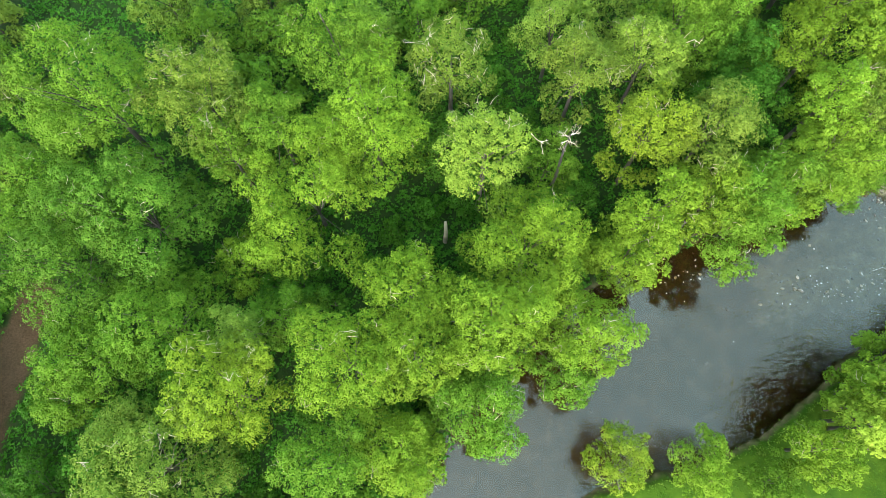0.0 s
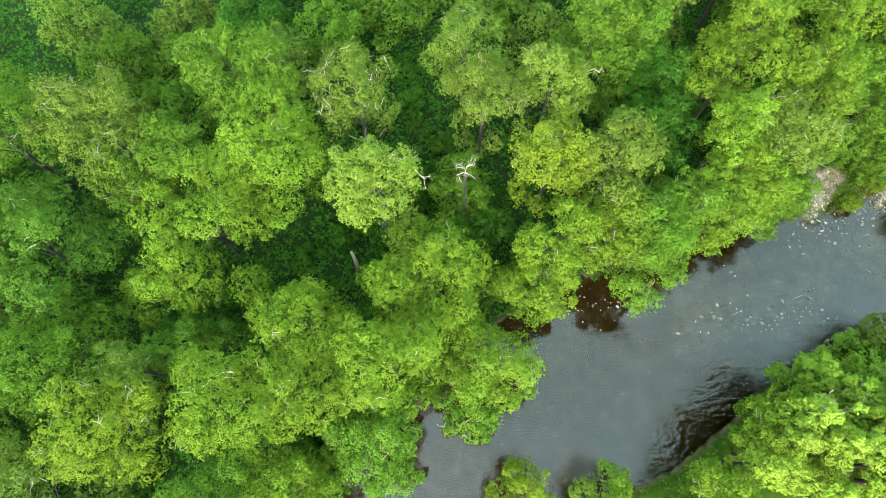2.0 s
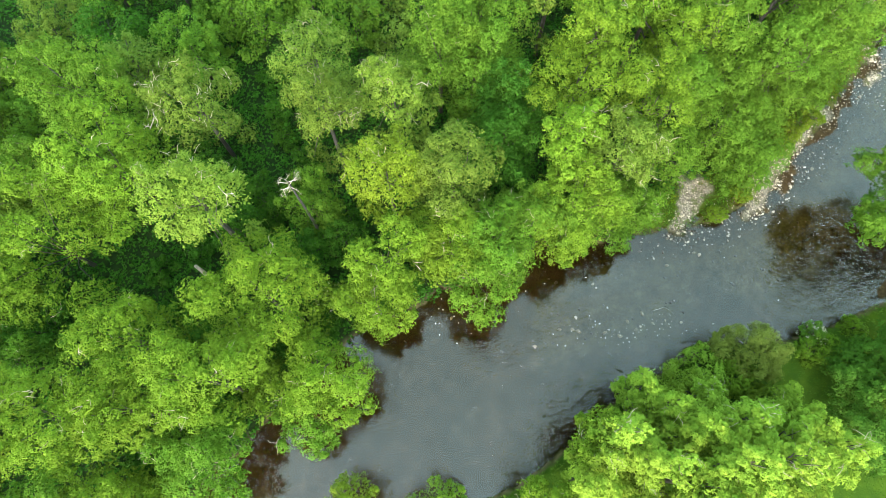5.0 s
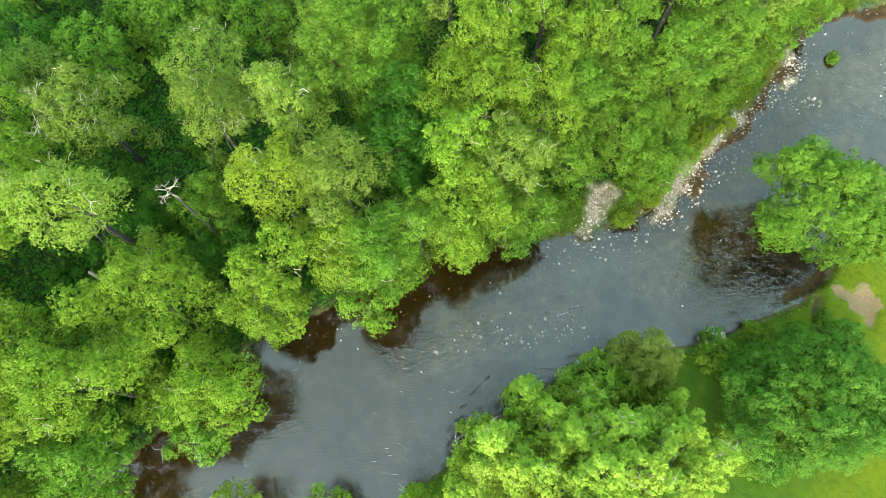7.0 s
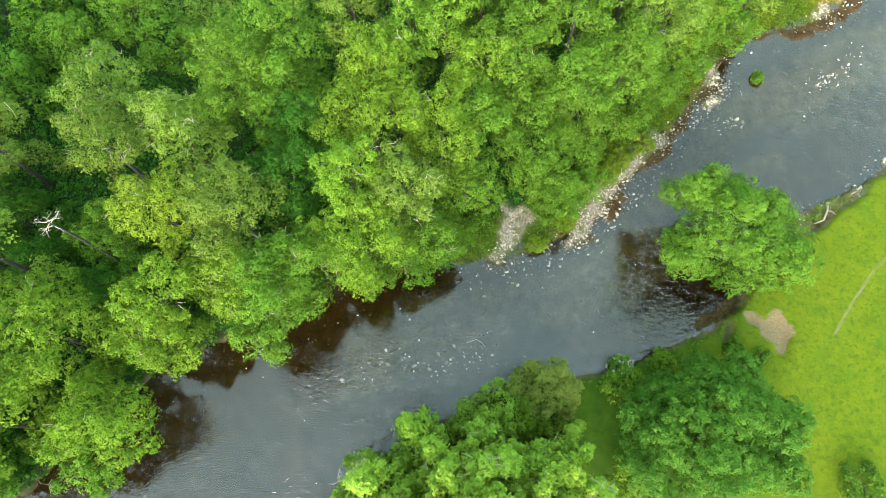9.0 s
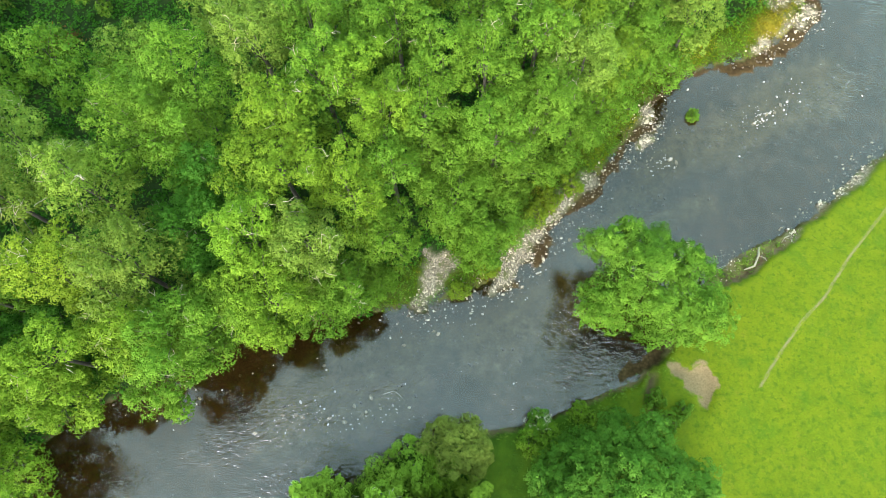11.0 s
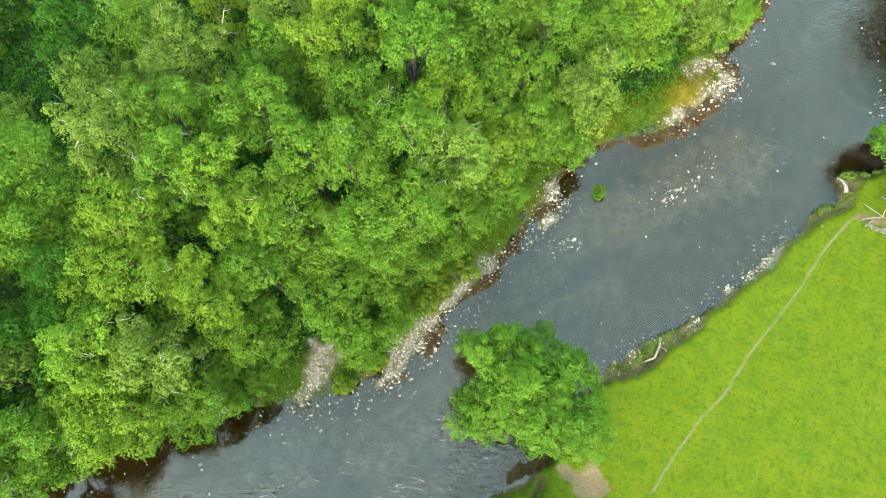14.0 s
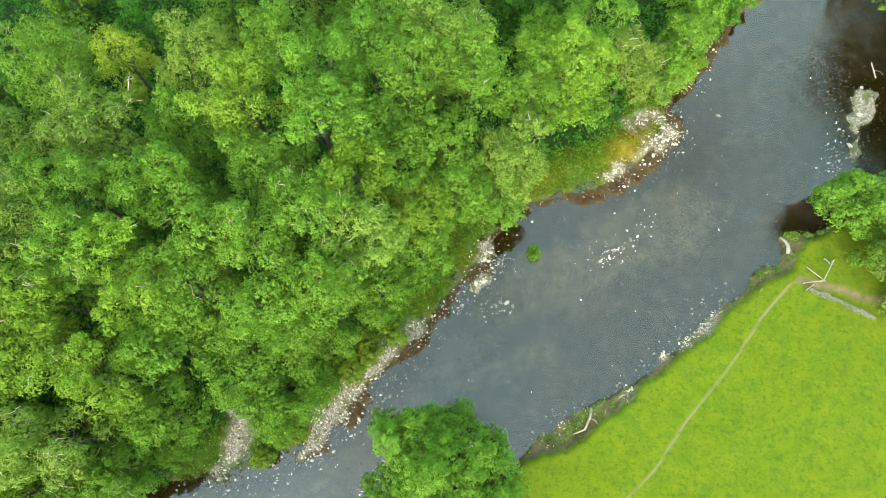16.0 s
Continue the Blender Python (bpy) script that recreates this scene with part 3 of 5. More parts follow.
def crown_mesh(rng, r, tall, kind, dense, clump, leaf=1.0, skirt=0.0, full=1.40, inner=5):
    """Leaves in tufts, tufts over a few domed boughs that grow into one another; centre of the crown at 0,0,0."""
    boughs = max(5, int((7.0 + 1.2 * r) / clump))
    k = np.arange(boughs) + 0.5
    z = np.clip(1.0 - 1.6 * k / boughs + rng.normal(size=boughs) * 0.10, -0.68, 1.0)
    w = k * 2.39996 + rng.uniform(0, 6.3) + rng.normal(size=boughs) * 0.4
    q = np.where(z > 0, np.sqrt(1 - z * z), 1 - 0.35 * z * z)
    bd = np.column_stack([q * np.cos(w), q * np.sin(w), z])
    br = r * full / math.sqrt(boughs) * rng.uniform(0.66, 1.22, boughs)
    # some boughs reach out, others stay back; the crown is longer one way than across
    swell = 1 + 0.14 * np.cos(2 * w + rng.uniform(0, 6.3)) + 0.10 * np.cos(3 * w + rng.uniform(0, 6.3))
    bc = bd * ((r - br) * swell * rng.uniform(0.80, 1.16, boughs))[:, None] * np.array([1, 1, tall / r])
    # low boughs down the sides, so that gaps between crowns are deep
    lows = int(boughs * 0.55) if skirt > 0.15 else 0
    lw, lz = rng.uniform(0, 6.3, lows), -0.5 - skirt * rng.uniform(0.2, 1.0, lows)
    ld = np.column_stack([np.cos(lw), np.sin(lw), lz])
    bc = np.concatenate([bc, ld * np.column_stack([np.full(lows, 0.62 * r)] * 2 + [np.full(lows, tall)])])
    bd, br = np.concatenate([bd, unit(ld * np.array([1, 1, 0.2]))]), np.concatenate([br, r * rng.uniform(0.26, 0.38, lows)])
    boughs += lows
    # spurs that break the outline
    spurs = int((boughs - lows) * 1.5)
    sw, sz = rng.uniform(0, 6.3, spurs), rng.uniform(-0.4, 0.85, spurs)
    sd = np.column_stack([np.sqrt(1 - sz * sz) * np.cos(sw), np.sqrt(1 - sz * sz) * np.sin(sw), sz])
    sr = r * rng.uniform(0.13, 0.23, spurs)
    host = rng.integers(0, boughs - lows, spurs)
    sc = bc[host] + unit(sd + 0.9 * bd[host]) * (br[host] * rng.uniform(0.75, 1.12, spurs))[:, None]
    bd, bc, br = np.concatenate([bd, unit(sc)]), np.concatenate([bc, sc]), np.concatenate([br, sr])
    boughs += spurs
    at, facing, size, centre, rad = [], [], [], [], []
    for i in range(boughs):
        # leaf sprays on the outside of this bough alone, with dark gaps between them
        rt = np.clip(0.25 * br[i], 0.13, 0.36) * leaf ** 0.5
        n = max(6, int(3.0 * (br[i] / rt) ** 2))
        g = np.arange(n) + 0.5
        gz = 1 - 1.55 * g / n
        gw = g * 2.39996 + rng.uniform(0, 6.3)
        gq = np.sqrt(np.maximum(1 - gz * gz, 0))
        u = unit(np.column_stack([gq * np.cos(gw), gq * np.sin(gw), gz]) + rng.normal(size=(n, 3)) * 0.14)
        c = bc[i] + u * (br[i] * rng.uniform(0.60, 1.12, n))[:, None]
        gap = np.linalg.norm(c[:, None] - bc[None], axis=2) / br[None]
        gap[:, i] = 9
        out = (gap.min(1) > 0.90) & (c[:, 2] > -(0.75 + skirt) * tall)
        c, u = c[out], u[out]
        n = len(c)
        if not n:
            continue
        centre.append(c)
        rad.append(np.full(n, rt))
        wide = rt * rng.uniform(0.7, 1.3, n)
        face = unit(u * 0.62 + np.array([0, 0, 0.45]) + rng.normal(size=(n, 3)) * 0.34)
        # finer leaf on the sunlit top, larger and fewer in the skirts
        for low, big, many in ((False, 0.97, 138), (True, 1.5, 48)):
            here = np.where((c[:, 2] < -0.12 * tall) == low)[0]
            m = max(6, int(many * dense * rt * rt / leaf ** 2))
            j = np.repeat(here, m)
            k = len(j)
            off = rng.normal(size=(k, 3))
            off -= face[j] * np.sum(off * face[j], 1, keepdims=True) * 0.78
            droop = face[j] * np.minimum(np.sum(off * off, 1, keepdims=True), 4.0) * 0.12
            at.append(c[j] + (off * 0.56 - droop) * wide[j][:, None])
            facing.append(unit(face[j] + off * 0.22 + rng.normal(size=(k, 3)) * 0.16))
            size.append(rng.uniform(0.11, 0.22, k) * leaf * big)
        # a few shaded leaves inside
        m = int(inner * dense * dense * br[i] * br[i]) + 2
        lu = unit(rng.normal(size=(m, 3)) + 0.5 * bd[i] + np.array([0, 0, 0.3]))
        at.append(bc[i] + lu * (br[i] * rng.uniform(0.2, 0.62, m))[:, None])
        facing.append(unit(lu + rng.normal(size=(m, 3)) * 0.4))
        size.append(rng.uniform(0.28, 0.5, m))
    v, f = sprays(rng, np.concatenate(at), np.concatenate(facing), np.concatenate(size))
    return mesh_from("crown", v, f, LEAVES[kind]), np.concatenate(centre), np.concatenate(rad)


def branch_work(seed, root, way, length, thick, depth):
    """A forking bare branch, as sticks."""
    r = np.random.default_rng(seed)
    out = []

    def grow(a, d, l, t, k):
        b = a + d * l * 0.5 + r.normal(size=3) * l * 0.06
        c = b + unit((d + r.normal(size=3) * 0.35)[None])[0] * l * 0.5
        out.append(tube([tuple(a), tuple(b), tuple(c)], [t, t * 0.8, t * 0.55], 5))
        if k:
            for _ in range(r.integers(2, 4)):
                grow(b + (c - b) * r.uniform(0.2, 1.0), unit((d + r.normal(size=3) * 0.75)[None])[0], l * r.uniform(0.45, 0.7), t * 0.5, k - 1)

    grow(np.array(root, float), unit(np.array([way], float))[0], length, thick, depth)
    return out


def make_tree(x, y, top, r, kind, twigs=0, dense=1.0, name="tree", base=None, tall=None, clump=1.0, label=None, seed=None, leaf=1.0, full=1.40):
    rng = np.random.default_rng(int((x + 200) * 131 + (y + 200) * 7919) & 0xFFFFFF if seed is None else seed)
    tall = tall or min(r * rng.uniform(1.25, 1.6), top * 0.52)
    bx, by = base or (x, y)
    for _ in range(0 if base else 40):
        pt = np.array([[bx, by]])
        if not in_river(pt)[0] and min(along(NORTH, pt)[0], along(SOUTH, pt)[0]) > 0.8:
            break
        nearer = NORTH if along(NORTH, pt)[0] < along(SOUTH, pt)[0] else SOUTH
        e = 0.2
        g = np.array([along(nearer, pt + [[e, 0]])[0] - along(nearer, pt - [[e, 0]])[0], along(nearer, pt + [[0, e]])[0] - along(nearer, pt - [[0, e]])[0]])
        g /= max(np.linalg.norm(g), 1e-6)
        s = -1 if in_river(pt)[0] else 1
        bx, by = bx + s * g[0] * 0.4, by + s * g[1] * 0.4
    ground_z = height(bx, by)
    tree = new(name)
    tree.location = (bx, by, ground_z)
    tagged(tree, label or LABELS[kind], "shrub" if name == "shrub" else "tree", "riverside shrubs" if name == "shrub" else "riverside trees")
    me, centre, rad = crown_mesh(rng, r, tall, kind, dense, clump, leaf, min(1.2, (top - 1.5) / tall - 1.75) if top > 9 and name == "tree" else 0.0, full,
                                  22 if dense <= 1.0 and along(NORTH, np.array([[x, y]]))[0] < 6.0 else 10)
    mid = np.array([x - bx, y - by, top - tall - ground_z])
    crown = part("crown", me, tree)
    crown.location = mid
    thick = 0.04 + 0.009 * top
    fork = mid * np.array([0.75, 0.75, 0.8])
    fork[2] = max(mid[2] - 0.35 * tall, 0.6)
    pieces = [tube([(0, 0, -0.3), (fork[0] * 0.25, fork[1] * 0.25, fork[2] * 0.5), tuple(fork), tuple(mid + np.array([0, 0, tall * 0.1]))],
                   [thick * 1.3, thick, thick * 0.75, thick * 0.2], 8)]
    for k in rng.choice(len(centre), min(8, len(centre)), replace=False):
        end = mid + centre[k] * 0.9
        a = fork * rng.uniform(0.75, 1.0)
        b = (a + end) / 2 + np.array([0, 0, 0.12 * np.linalg.norm(end - a)]) + rng.normal(size=3) * 0.25
        pieces.append(tube([tuple(a), tuple(b), tuple(end)], [thick * 0.35, thick * 0.2, 0.025], 5))
    part("trunk", wooden("trunk", pieces, BARK), tree)
    if twigs > 0:
        sticks = []
        up = np.where(centre[:, 2] > 0.1 * tall)[0]
        for k in rng.choice(up, min(2 * twigs, len(up)), replace=False):
            d = unit(centre[k][None])[0]
            root = mid + centre[k] * 0.9
            for _ in range(3):
                way = unit((d * 0.5 + rng.normal(size=3) * 0.55 + np.array([0, 0, 0.1]))[None])[0]
                pts = [root + d * rad[k] * 0.75 + rng.normal(size=3) * 0.25]
                for _ in range(3):
                    way = unit((way + rng.normal(size=3) * 0.5)[None])[0]
                    pts.append(pts[-1] + way * rng.uniform(0.2, 0.42))
                sticks.append(tube([tuple(q) for q in pts], [0.024, 0.021, 0.017, 0.008], 3))
        for k in rng.choice(up, min(max(twigs - 5, 0), len(up)), replace=False):
            d = unit(centre[k][None])[0]
            sticks += branch_work(int(rng.integers(1 << 20)), mid + centre[k] + d * rad[k] * 0.45, d * 0.5 + rng.normal(size=3) * 0.6 + np.array([0, 0, 0.15]), rng.uniform(0.9, 1.5), 0.045, 2)
        tagged(part("bare_twig", wooden("bare_twig", sticks, DEADWOOD), tree, "bleached bare dead twigs"), kind="stuff")
    return tree


# crown centre x, y, top of the crown, crown radius, leaf, bare twigs
WOOD = [
    (-38.5, 22, 17, 4.8, "mid", 0), (-35, -4, 9, 3.4, "dark", 0), (-34.8, 16, 16, 5.6, "cool", 0), (-33.6, 4, 10, 2.9, "mid", 0), (-31.7, 7.6, 12, 3.8, "mid", 1),
    (-30.6, 29.4, 23.5, 5.1, "mid", 3), (-28, 20.5, 17.5, 5.9, "cool", 5), (-25.2, 10.7, 13.7, 5, "mid", 0), (-24, -2, 17.2, 6.1, "olive", 8),
    (-22.1, 30.6, 19, 4.4, "olive", 9), (-20.2, 26.3, 14.3, 2.8, "mid", 2), (-19, 16.9, 7, 3.2, "bright", 1), (-17.8, 4.3, 17.7, 4.7, "yellow", 5),
    (-17.4, 9.3, 13.4, 2.3, "olive", 1), (-15.9, 28.8, 15.5, 2.9, "mid", 0), (-15.2, 11.6, 10, 3.1, "mid", 0), (-14, 15.2, 8, 3.4, "dark", 0),
    (-12.4, 22.2, 17.4, 6, "bright", 3), (-9.7, 35.7, 20.2, 4.4, "mid", 1), (-9.5, -1.8, 14.6, 4, "mid", 0), (-7.7, 6.5, 17.8, 4.4, "bright", 2),
    (-6.8, 29.2, 19.8, 5.3, "bright", 3), (-3.6, -0.7, 13.9, 3.4, "bright", 0), (-2.8, 13.1, 16.2, 4, "bright", 2), (-2.3, 7.2, 17.2, 3.4, "bright", 1),
    (0.8, 34.6, 18.4, 3.6, "olive", 9), (3, 3.2, 12.2, 4, "mid", 3), (3.6, 23.7, 20.8, 3.9, "pale", 5), (4.6, 9.5, 17.1, 4.7, "bright", 3),
    (7.8, 17.3, 16.4, 5, "bright", 0), (11.2, 40, 17, 4, "olive", 3), (11.8, 6.6, 6, 3.1, "mid", 0), (12.9, 33.6, 17.9, 3.1, "olive", 4),
    (12.9, 10.1, 11.8, 4.0, "bright", 2), (17.4, 17.0, 12.8, 3.1, "bright", 0), (18.5, 20, 16.3, 3, "bright", 0), (18.8, 27.1, 17.8, 3.8, "yellow", 3),
    (19.2, 35.1, 17.9, 4, "pale", 6), (23.5, 40.3, 18.6, 3.9, "mid", 0), (24.6, 21.6, 15.2, 3.4, "bright", 2), (24.7, 27.5, 19.2, 3.8, "olive", 1),
    (27.3, 18.3, 12.8, 3.3, "mid", 1), (27, 40.7, 16.5, 4.4, "mid", 0), (27.5, 44.4, 21.2, 4.9, "mid", 0), (28.3, 21.9, 15.2, 3.5, "mid", 1),
    (29.2, 32, 14.4, 4, "dark", 0), (30.3, 36, 14.4, 3.4, "dark", 1), (31.9, 23.6, 15, 3.6, "mid", 1), (33.7, 63.4, 18, 4, "mid", 1), (34.6, 47.9, 21.4, 3.3, "olive", 4),
    (35.1, 29.9, 18, 2.8, "bright", 1), (35.9, 25.2, 16, 3.9, "bright", 1), (36.5, 37, 19.2, 4.5, "bright", 0), (36.5, 24.5, 6.5, 2.5, "mid", 0),
    (38, 40.6, 19.5, 2.7, "bright", 1), (39.2, 50.1, 19.8, 3.2, "mid", 1), (39.6, 25.3, 8.6, 2.9, "mid", 0), (39.6, 56.3, 19.5, 3.6, "olive", 5),
    (39.8, 29.3, 17.8, 3, "olive", 4), (40.7, 44, 19.9, 2.8, "mid", 0), (41, 63.1, 18.2, 2.9, "yellow", 0), (42.1, 27.2, 11, 3.2, "mid", 4),
    (43.2, 34.2, 17.8, 3.2, "bright", 0), (43.6, 44.1, 19.7, 2.8, "bright", 0), (45.4, 31.8, 12.2, 3.2, "mid", 0), (46, 56, 17, 4.4, "mid", 0),
    (46.1, 40.5, 18.8, 2.9, "bright", 1), (46.8, 37, 15.6, 3.1, "mid", 0), (47.3, 50, 20, 3.5, "mid", 0), (48.9, 62.2, 20, 3.6, "olive", 1),
    (49.9, 41.6, 18.7, 3.3, "mid", 1), (51.6, 45.5, 20.2, 2.9, "mid", 1), (52.1, 40.1, 14, 4.2, "mid", 1), (52.5, 35.4, 12, 3.6, "mid", 0),
    (53.6, 57.1, 22.1, 3.6, "bright", 0), (54.9, 32.2, 8, 2.9, "mid", 0), (55.3, 51.8, 19.2, 3.1, "mid", 0), (55.4, 44.5, 20.3, 3.3, "mid", 2),
    (55.9, 63.2, 21, 2.8, "mid", 1), (56.2, 34.3, 8, 3.8, "mid", 0), (56.4, 39.6, 17.5, 3.1, "mid", 0), (58.1, 38.7, 12, 3.4, "mid", 0),
    (59.7, 59.6, 21.6, 3.2, "mid", 0), (60.1, 47.3, 20.8, 2.7, "mid", 4), (60.1, 41, 17.1, 3.3, "mid", 0), (60.5, 54.1, 22, 2.7, "mid", 0),
    (61.5, 43.8, 17.6, 2.7, "mid", 4), (63.2, 50.7, 19.2, 2.9, "bright", 0), (63.7, 54.8, 20, 2.8, "mid", 0), (63.7, 63.1, 20.5, 3.3, "mid", 0),
    (64.3, 45.8, 18.8, 2.9, "olive", 1), (64.4, 43.2, 10, 3.1, "mid", 0), (66.4, 53.4, 16.5, 3, "mid", 0), (67.2, 60, 19.7, 3.7, "mid", 0),
    (68.2, 46.9, 11, 3.1, "mid", 0), (68.4, 49.4, 14.5, 2.7, "bright", 0), (70, 66, 19, 4.8, "olive", 3), (70.7, 55.1, 16, 3.1, "mid", 0),
    (71.6, 52.5, 13.2, 3, "mid", 0), (73.2, 61.7, 18.7, 3.5, "mid", 1), (75.3, 53.1, 10, 3.1, "mid", 2), (77.1, 54.4, 15.2, 3.1, "olive", 2),
    (78.8, 60.3, 15.5, 3, "mid", 0), (82, 63.8, 17.5, 4, "bright", 2), (85.3, 63.1, 10, 2.8, "mid", 2), (86, 69, 15, 4.6, "mid", 0), (89.3, 66.2, 12.6, 3.3, "olive", 5),
    (94.2, 67.3, 8, 2.5, "mid", 5), (96.7, 70.3, 11, 3.1, "mid", 0), (99, 77, 11, 3.2, "mid", 0), (104, 82, 12, 3.4, "mid", 0),
]
for row in WOOD:
    lone = row[4] in ("pale", "yellow")
    make_tree(*row[:3], row[3] * (1.0 if lone else 1.12), row[4], row[5] + (1 if row[0] < 45 else 0))

# lower trees that fill the wood between the tall ones
CLEAR = [(-19, 17.5, 5), (-2.5, 20, 5), (2, 20, 3.5), (11, 27, 2), (-30, 6, 2), (7.5, 31, 3.5), (-42, 6, 5)]
# openings down to the wood's floor: from, to, half width
GLADES = [((-37.1, 39), (-29, 30.4), 2.6), ((-38, 46.8), (-29.7, 36.5), 2.4), ((-25.9, 20.3), (-20.2, 15.8), 3), ((16.5, 21), (12.9, 16.3), 1.6), ((40.3, 39.7), (31.5, 31), 2),
          ((-14.1, -0.1), (-11, 0), 2), ((-23.7, -0.6), (-18.5, -0.4), 1.6), ((-5.1, 25.5), (-4, 19.9), 2.4), ((7.1, 45.2), (5.5, 35.2), 2.6), ((4.5, 37.3), (7.7, 30), 2.6), ((-12.6, 24.6), (-5.6, 20.1), 2.4),
          ((14.8, 26.4), (15.7, 21.5), 2), ((24.2, 36.6), (28.5, 30.3), 2), ((37.8, 42.8), (39.1, 35.1), 1.6), ((55.3, 59.8), (58.7, 53.3), 1.8), ((51.1, 68.5), (55.5, 60), 1.8), ((27.6, 34.8), (37.1, 33.7), 1.6),
          ((70, 58.3), (70.2, 52.1), 1.6), ((25.8, 50.4), (32.9, 43.3), 2), ((12.8, 42.3), (22.8, 36.9), 2.4), ((6, 62), (13, 56), 1.5), ((22, 58), (24, 54), 1.5)]
fill_rng = np.random.default_rng(5)
placed = [(r[0], r[1], r[3]) for r in WOOD]
for gy in np.arange(-8, 92, 5.6):
    for gx in np.arange(-52, 112, 5.6):
        fx, fy = gx + fill_rng.uniform(-2, 2), gy + fill_rng.uniform(-2, 2)
        fp = np.array([[fx, fy]])
        if in_river(fp)[0] or along(SOUTH, fp)[0] < along(NORTH, fp)[0] or along(NORTH, fp)[0] < (7.5 if fx > 74 else 5.5):
            continue
        if any(math.hypot(fx - a, fy - b) < 4.2 + 0.2 * c for a, b, c in placed) or any(math.hypot(fx - a, fy - b) < c for a, b, c in CLEAR) or bars(fp, GLADES)[0] > -2.2:
            continue
        if fy > 62 + 0.44 * max(fx, -20) + (8 if fx > -8 else 0):
            continue
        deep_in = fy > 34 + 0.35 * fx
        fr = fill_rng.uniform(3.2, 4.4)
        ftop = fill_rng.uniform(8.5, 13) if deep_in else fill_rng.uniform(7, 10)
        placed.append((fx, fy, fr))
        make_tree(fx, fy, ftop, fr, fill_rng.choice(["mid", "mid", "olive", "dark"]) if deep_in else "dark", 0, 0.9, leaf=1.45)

# bushes of the wood's lower storey
for gy in np.arange(-6, 62, 4.6):
    for gx in np.arange(-46, 60, 4.6):
        fx, fy = gx + fill_rng.uniform(-1.8, 1.8), gy + fill_rng.uniform(-1.8, 1.8)
        fp = np.array([[fx, fy]])
        if in_river(fp)[0] or along(SOUTH, fp)[0] < along(NORTH, fp)[0] or along(NORTH, fp)[0] < 4 or along(TRACK, fp)[0] < 4:
            continue
        if any(math.hypot(fx - a, fy - b) < 0.62 * c + 1.4 for a, b, c in placed) or fy > 46 + 0.3 * fx or fill_rng.random() < 0.3:
            continue
        placed.append((fx, fy, 1.6))
        make_tree(fx, fy, fill_rng.uniform(2.2, 4.6), fill_rng.uniform(1.4, 2.3), "dark", 0, 0.8, name="shrub", leaf=1.5, label="green bush below the woodland trees, darkened for shade")

# the far bank: trees by the pasture
make_tree(70.6, 26.4, 13.6, 6.3, "mid", 1, 2.1, base=(75.0, 22.8), tall=6.8, clump=0.8, seed=4, full=1.75, label="spreading green tree leaning out over the river")
for sx, sy, st in [(46, 3, 22), (43.4, 1.4, 19), (48.7, 1.6, 19), (45, 5.6, 17.5), (48.4, 5.2, 16.5), (41.8, 4.4, 16), (38.4, 4.6, 17.4), (36.2, 2.2, 14.5), (41, 8, 13.6), (51.6, 5.6, 15.4),
                   (44, -1.6, 18), (50.8, 1.6, 16), (39.6, 1, 15), (47.4, 8.4, 11), (53.8, 3.4, 16), (53.4, 7.4, 11)]:
    make_tree(sx, sy, st - 2.5, 2.6, "light", 0, 1.0, tall=4.8, clump=0.8, leaf=1.25, label="feathery bright-green tree on the pasture bank")
    for k in range(2):
        turn_of = 2.4 * sx + sy + 2.6 * k
        make_tree(sx + 1.3 * math.cos(turn_of), sy + 1.3 * math.sin(turn_of), st + 0.9 - 0.9 * k, 1.15, "light", 2 - 2 * k, 1.1, tall=4.6, clump=0.6, leaf=1.25, label="slender upright bright-green tree on the pasture bank")
make_tree(66.2, 8.6, 11.4, 7.4, "deep", 1, 2.2, tall=6.0, clump=0.62, seed=2, full=1.65, label="broad round deep-green tree on the pasture")
make_tree(15.6, -1.3, 8.6, 3.2, "yellow", 0, clump=0.8)
make_tree(22.8, -1.7, 8.4, 3.1, "bright", 0, clump=0.8)
make_tree(29.6, -3.2, 6, 2.8, "mid", 0)
make_tree(32.4, -0.4, 10.4, 2.8, "bright", 2, clump=0.75)
make_tree(37.2, 4.6, 12, 2.8, "bright", 2, clump=0.75)
for sx, sy, st, sr in [(59.4, 12.8, 2.6, 1.5), (60, 4.4, 6.0, 2.6), (61.6, 13.2, 3, 1.7), (64.6, 15.4, 2.2, 1.4)]:
    make_tree(sx, sy, st, sr, "bright", 0, 1.2, name="shrub", label="leafy green bush below the pasture trees")
for sx, sy, st, sr in [(71.9, 17.0, 1.9, 1.1), (74.3, 15.9, 1.8, 0.95), (72.7, 14.9, 1.9, 1.2)]:
    make_tree(sx, sy, st, sr, "mid", 0, 1.3, name="shrub", label="grassy green hummock beside the eroded bank")
make_tree(10.6, 27.2, 10.5, 3.2, "mid", 0, 1.0)
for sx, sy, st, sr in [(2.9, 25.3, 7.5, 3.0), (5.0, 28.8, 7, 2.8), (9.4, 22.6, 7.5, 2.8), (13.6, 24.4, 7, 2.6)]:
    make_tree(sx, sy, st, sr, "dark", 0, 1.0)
make_tree(53.0, 12.6, 7.4, 3.1, "willow", 0, 1.5, name="shrub", clump=0.6, leaf=0.85, label="olive-green bushy willow at the river's edge")
make_tree(50.9, 10.4, 5.9, 2.0, "bright", 0, name="shrub", label="fresh green bush at the river's edge")
make_tree(48.6, 11.0, 5, 2.6, "light", 0, name="shrub", label="light green bush at the river's edge")
make_tree(45.6, 9.8, 4.4, 2.4, "light", 0, name="shrub", label="olive-green bush at the river's edge")
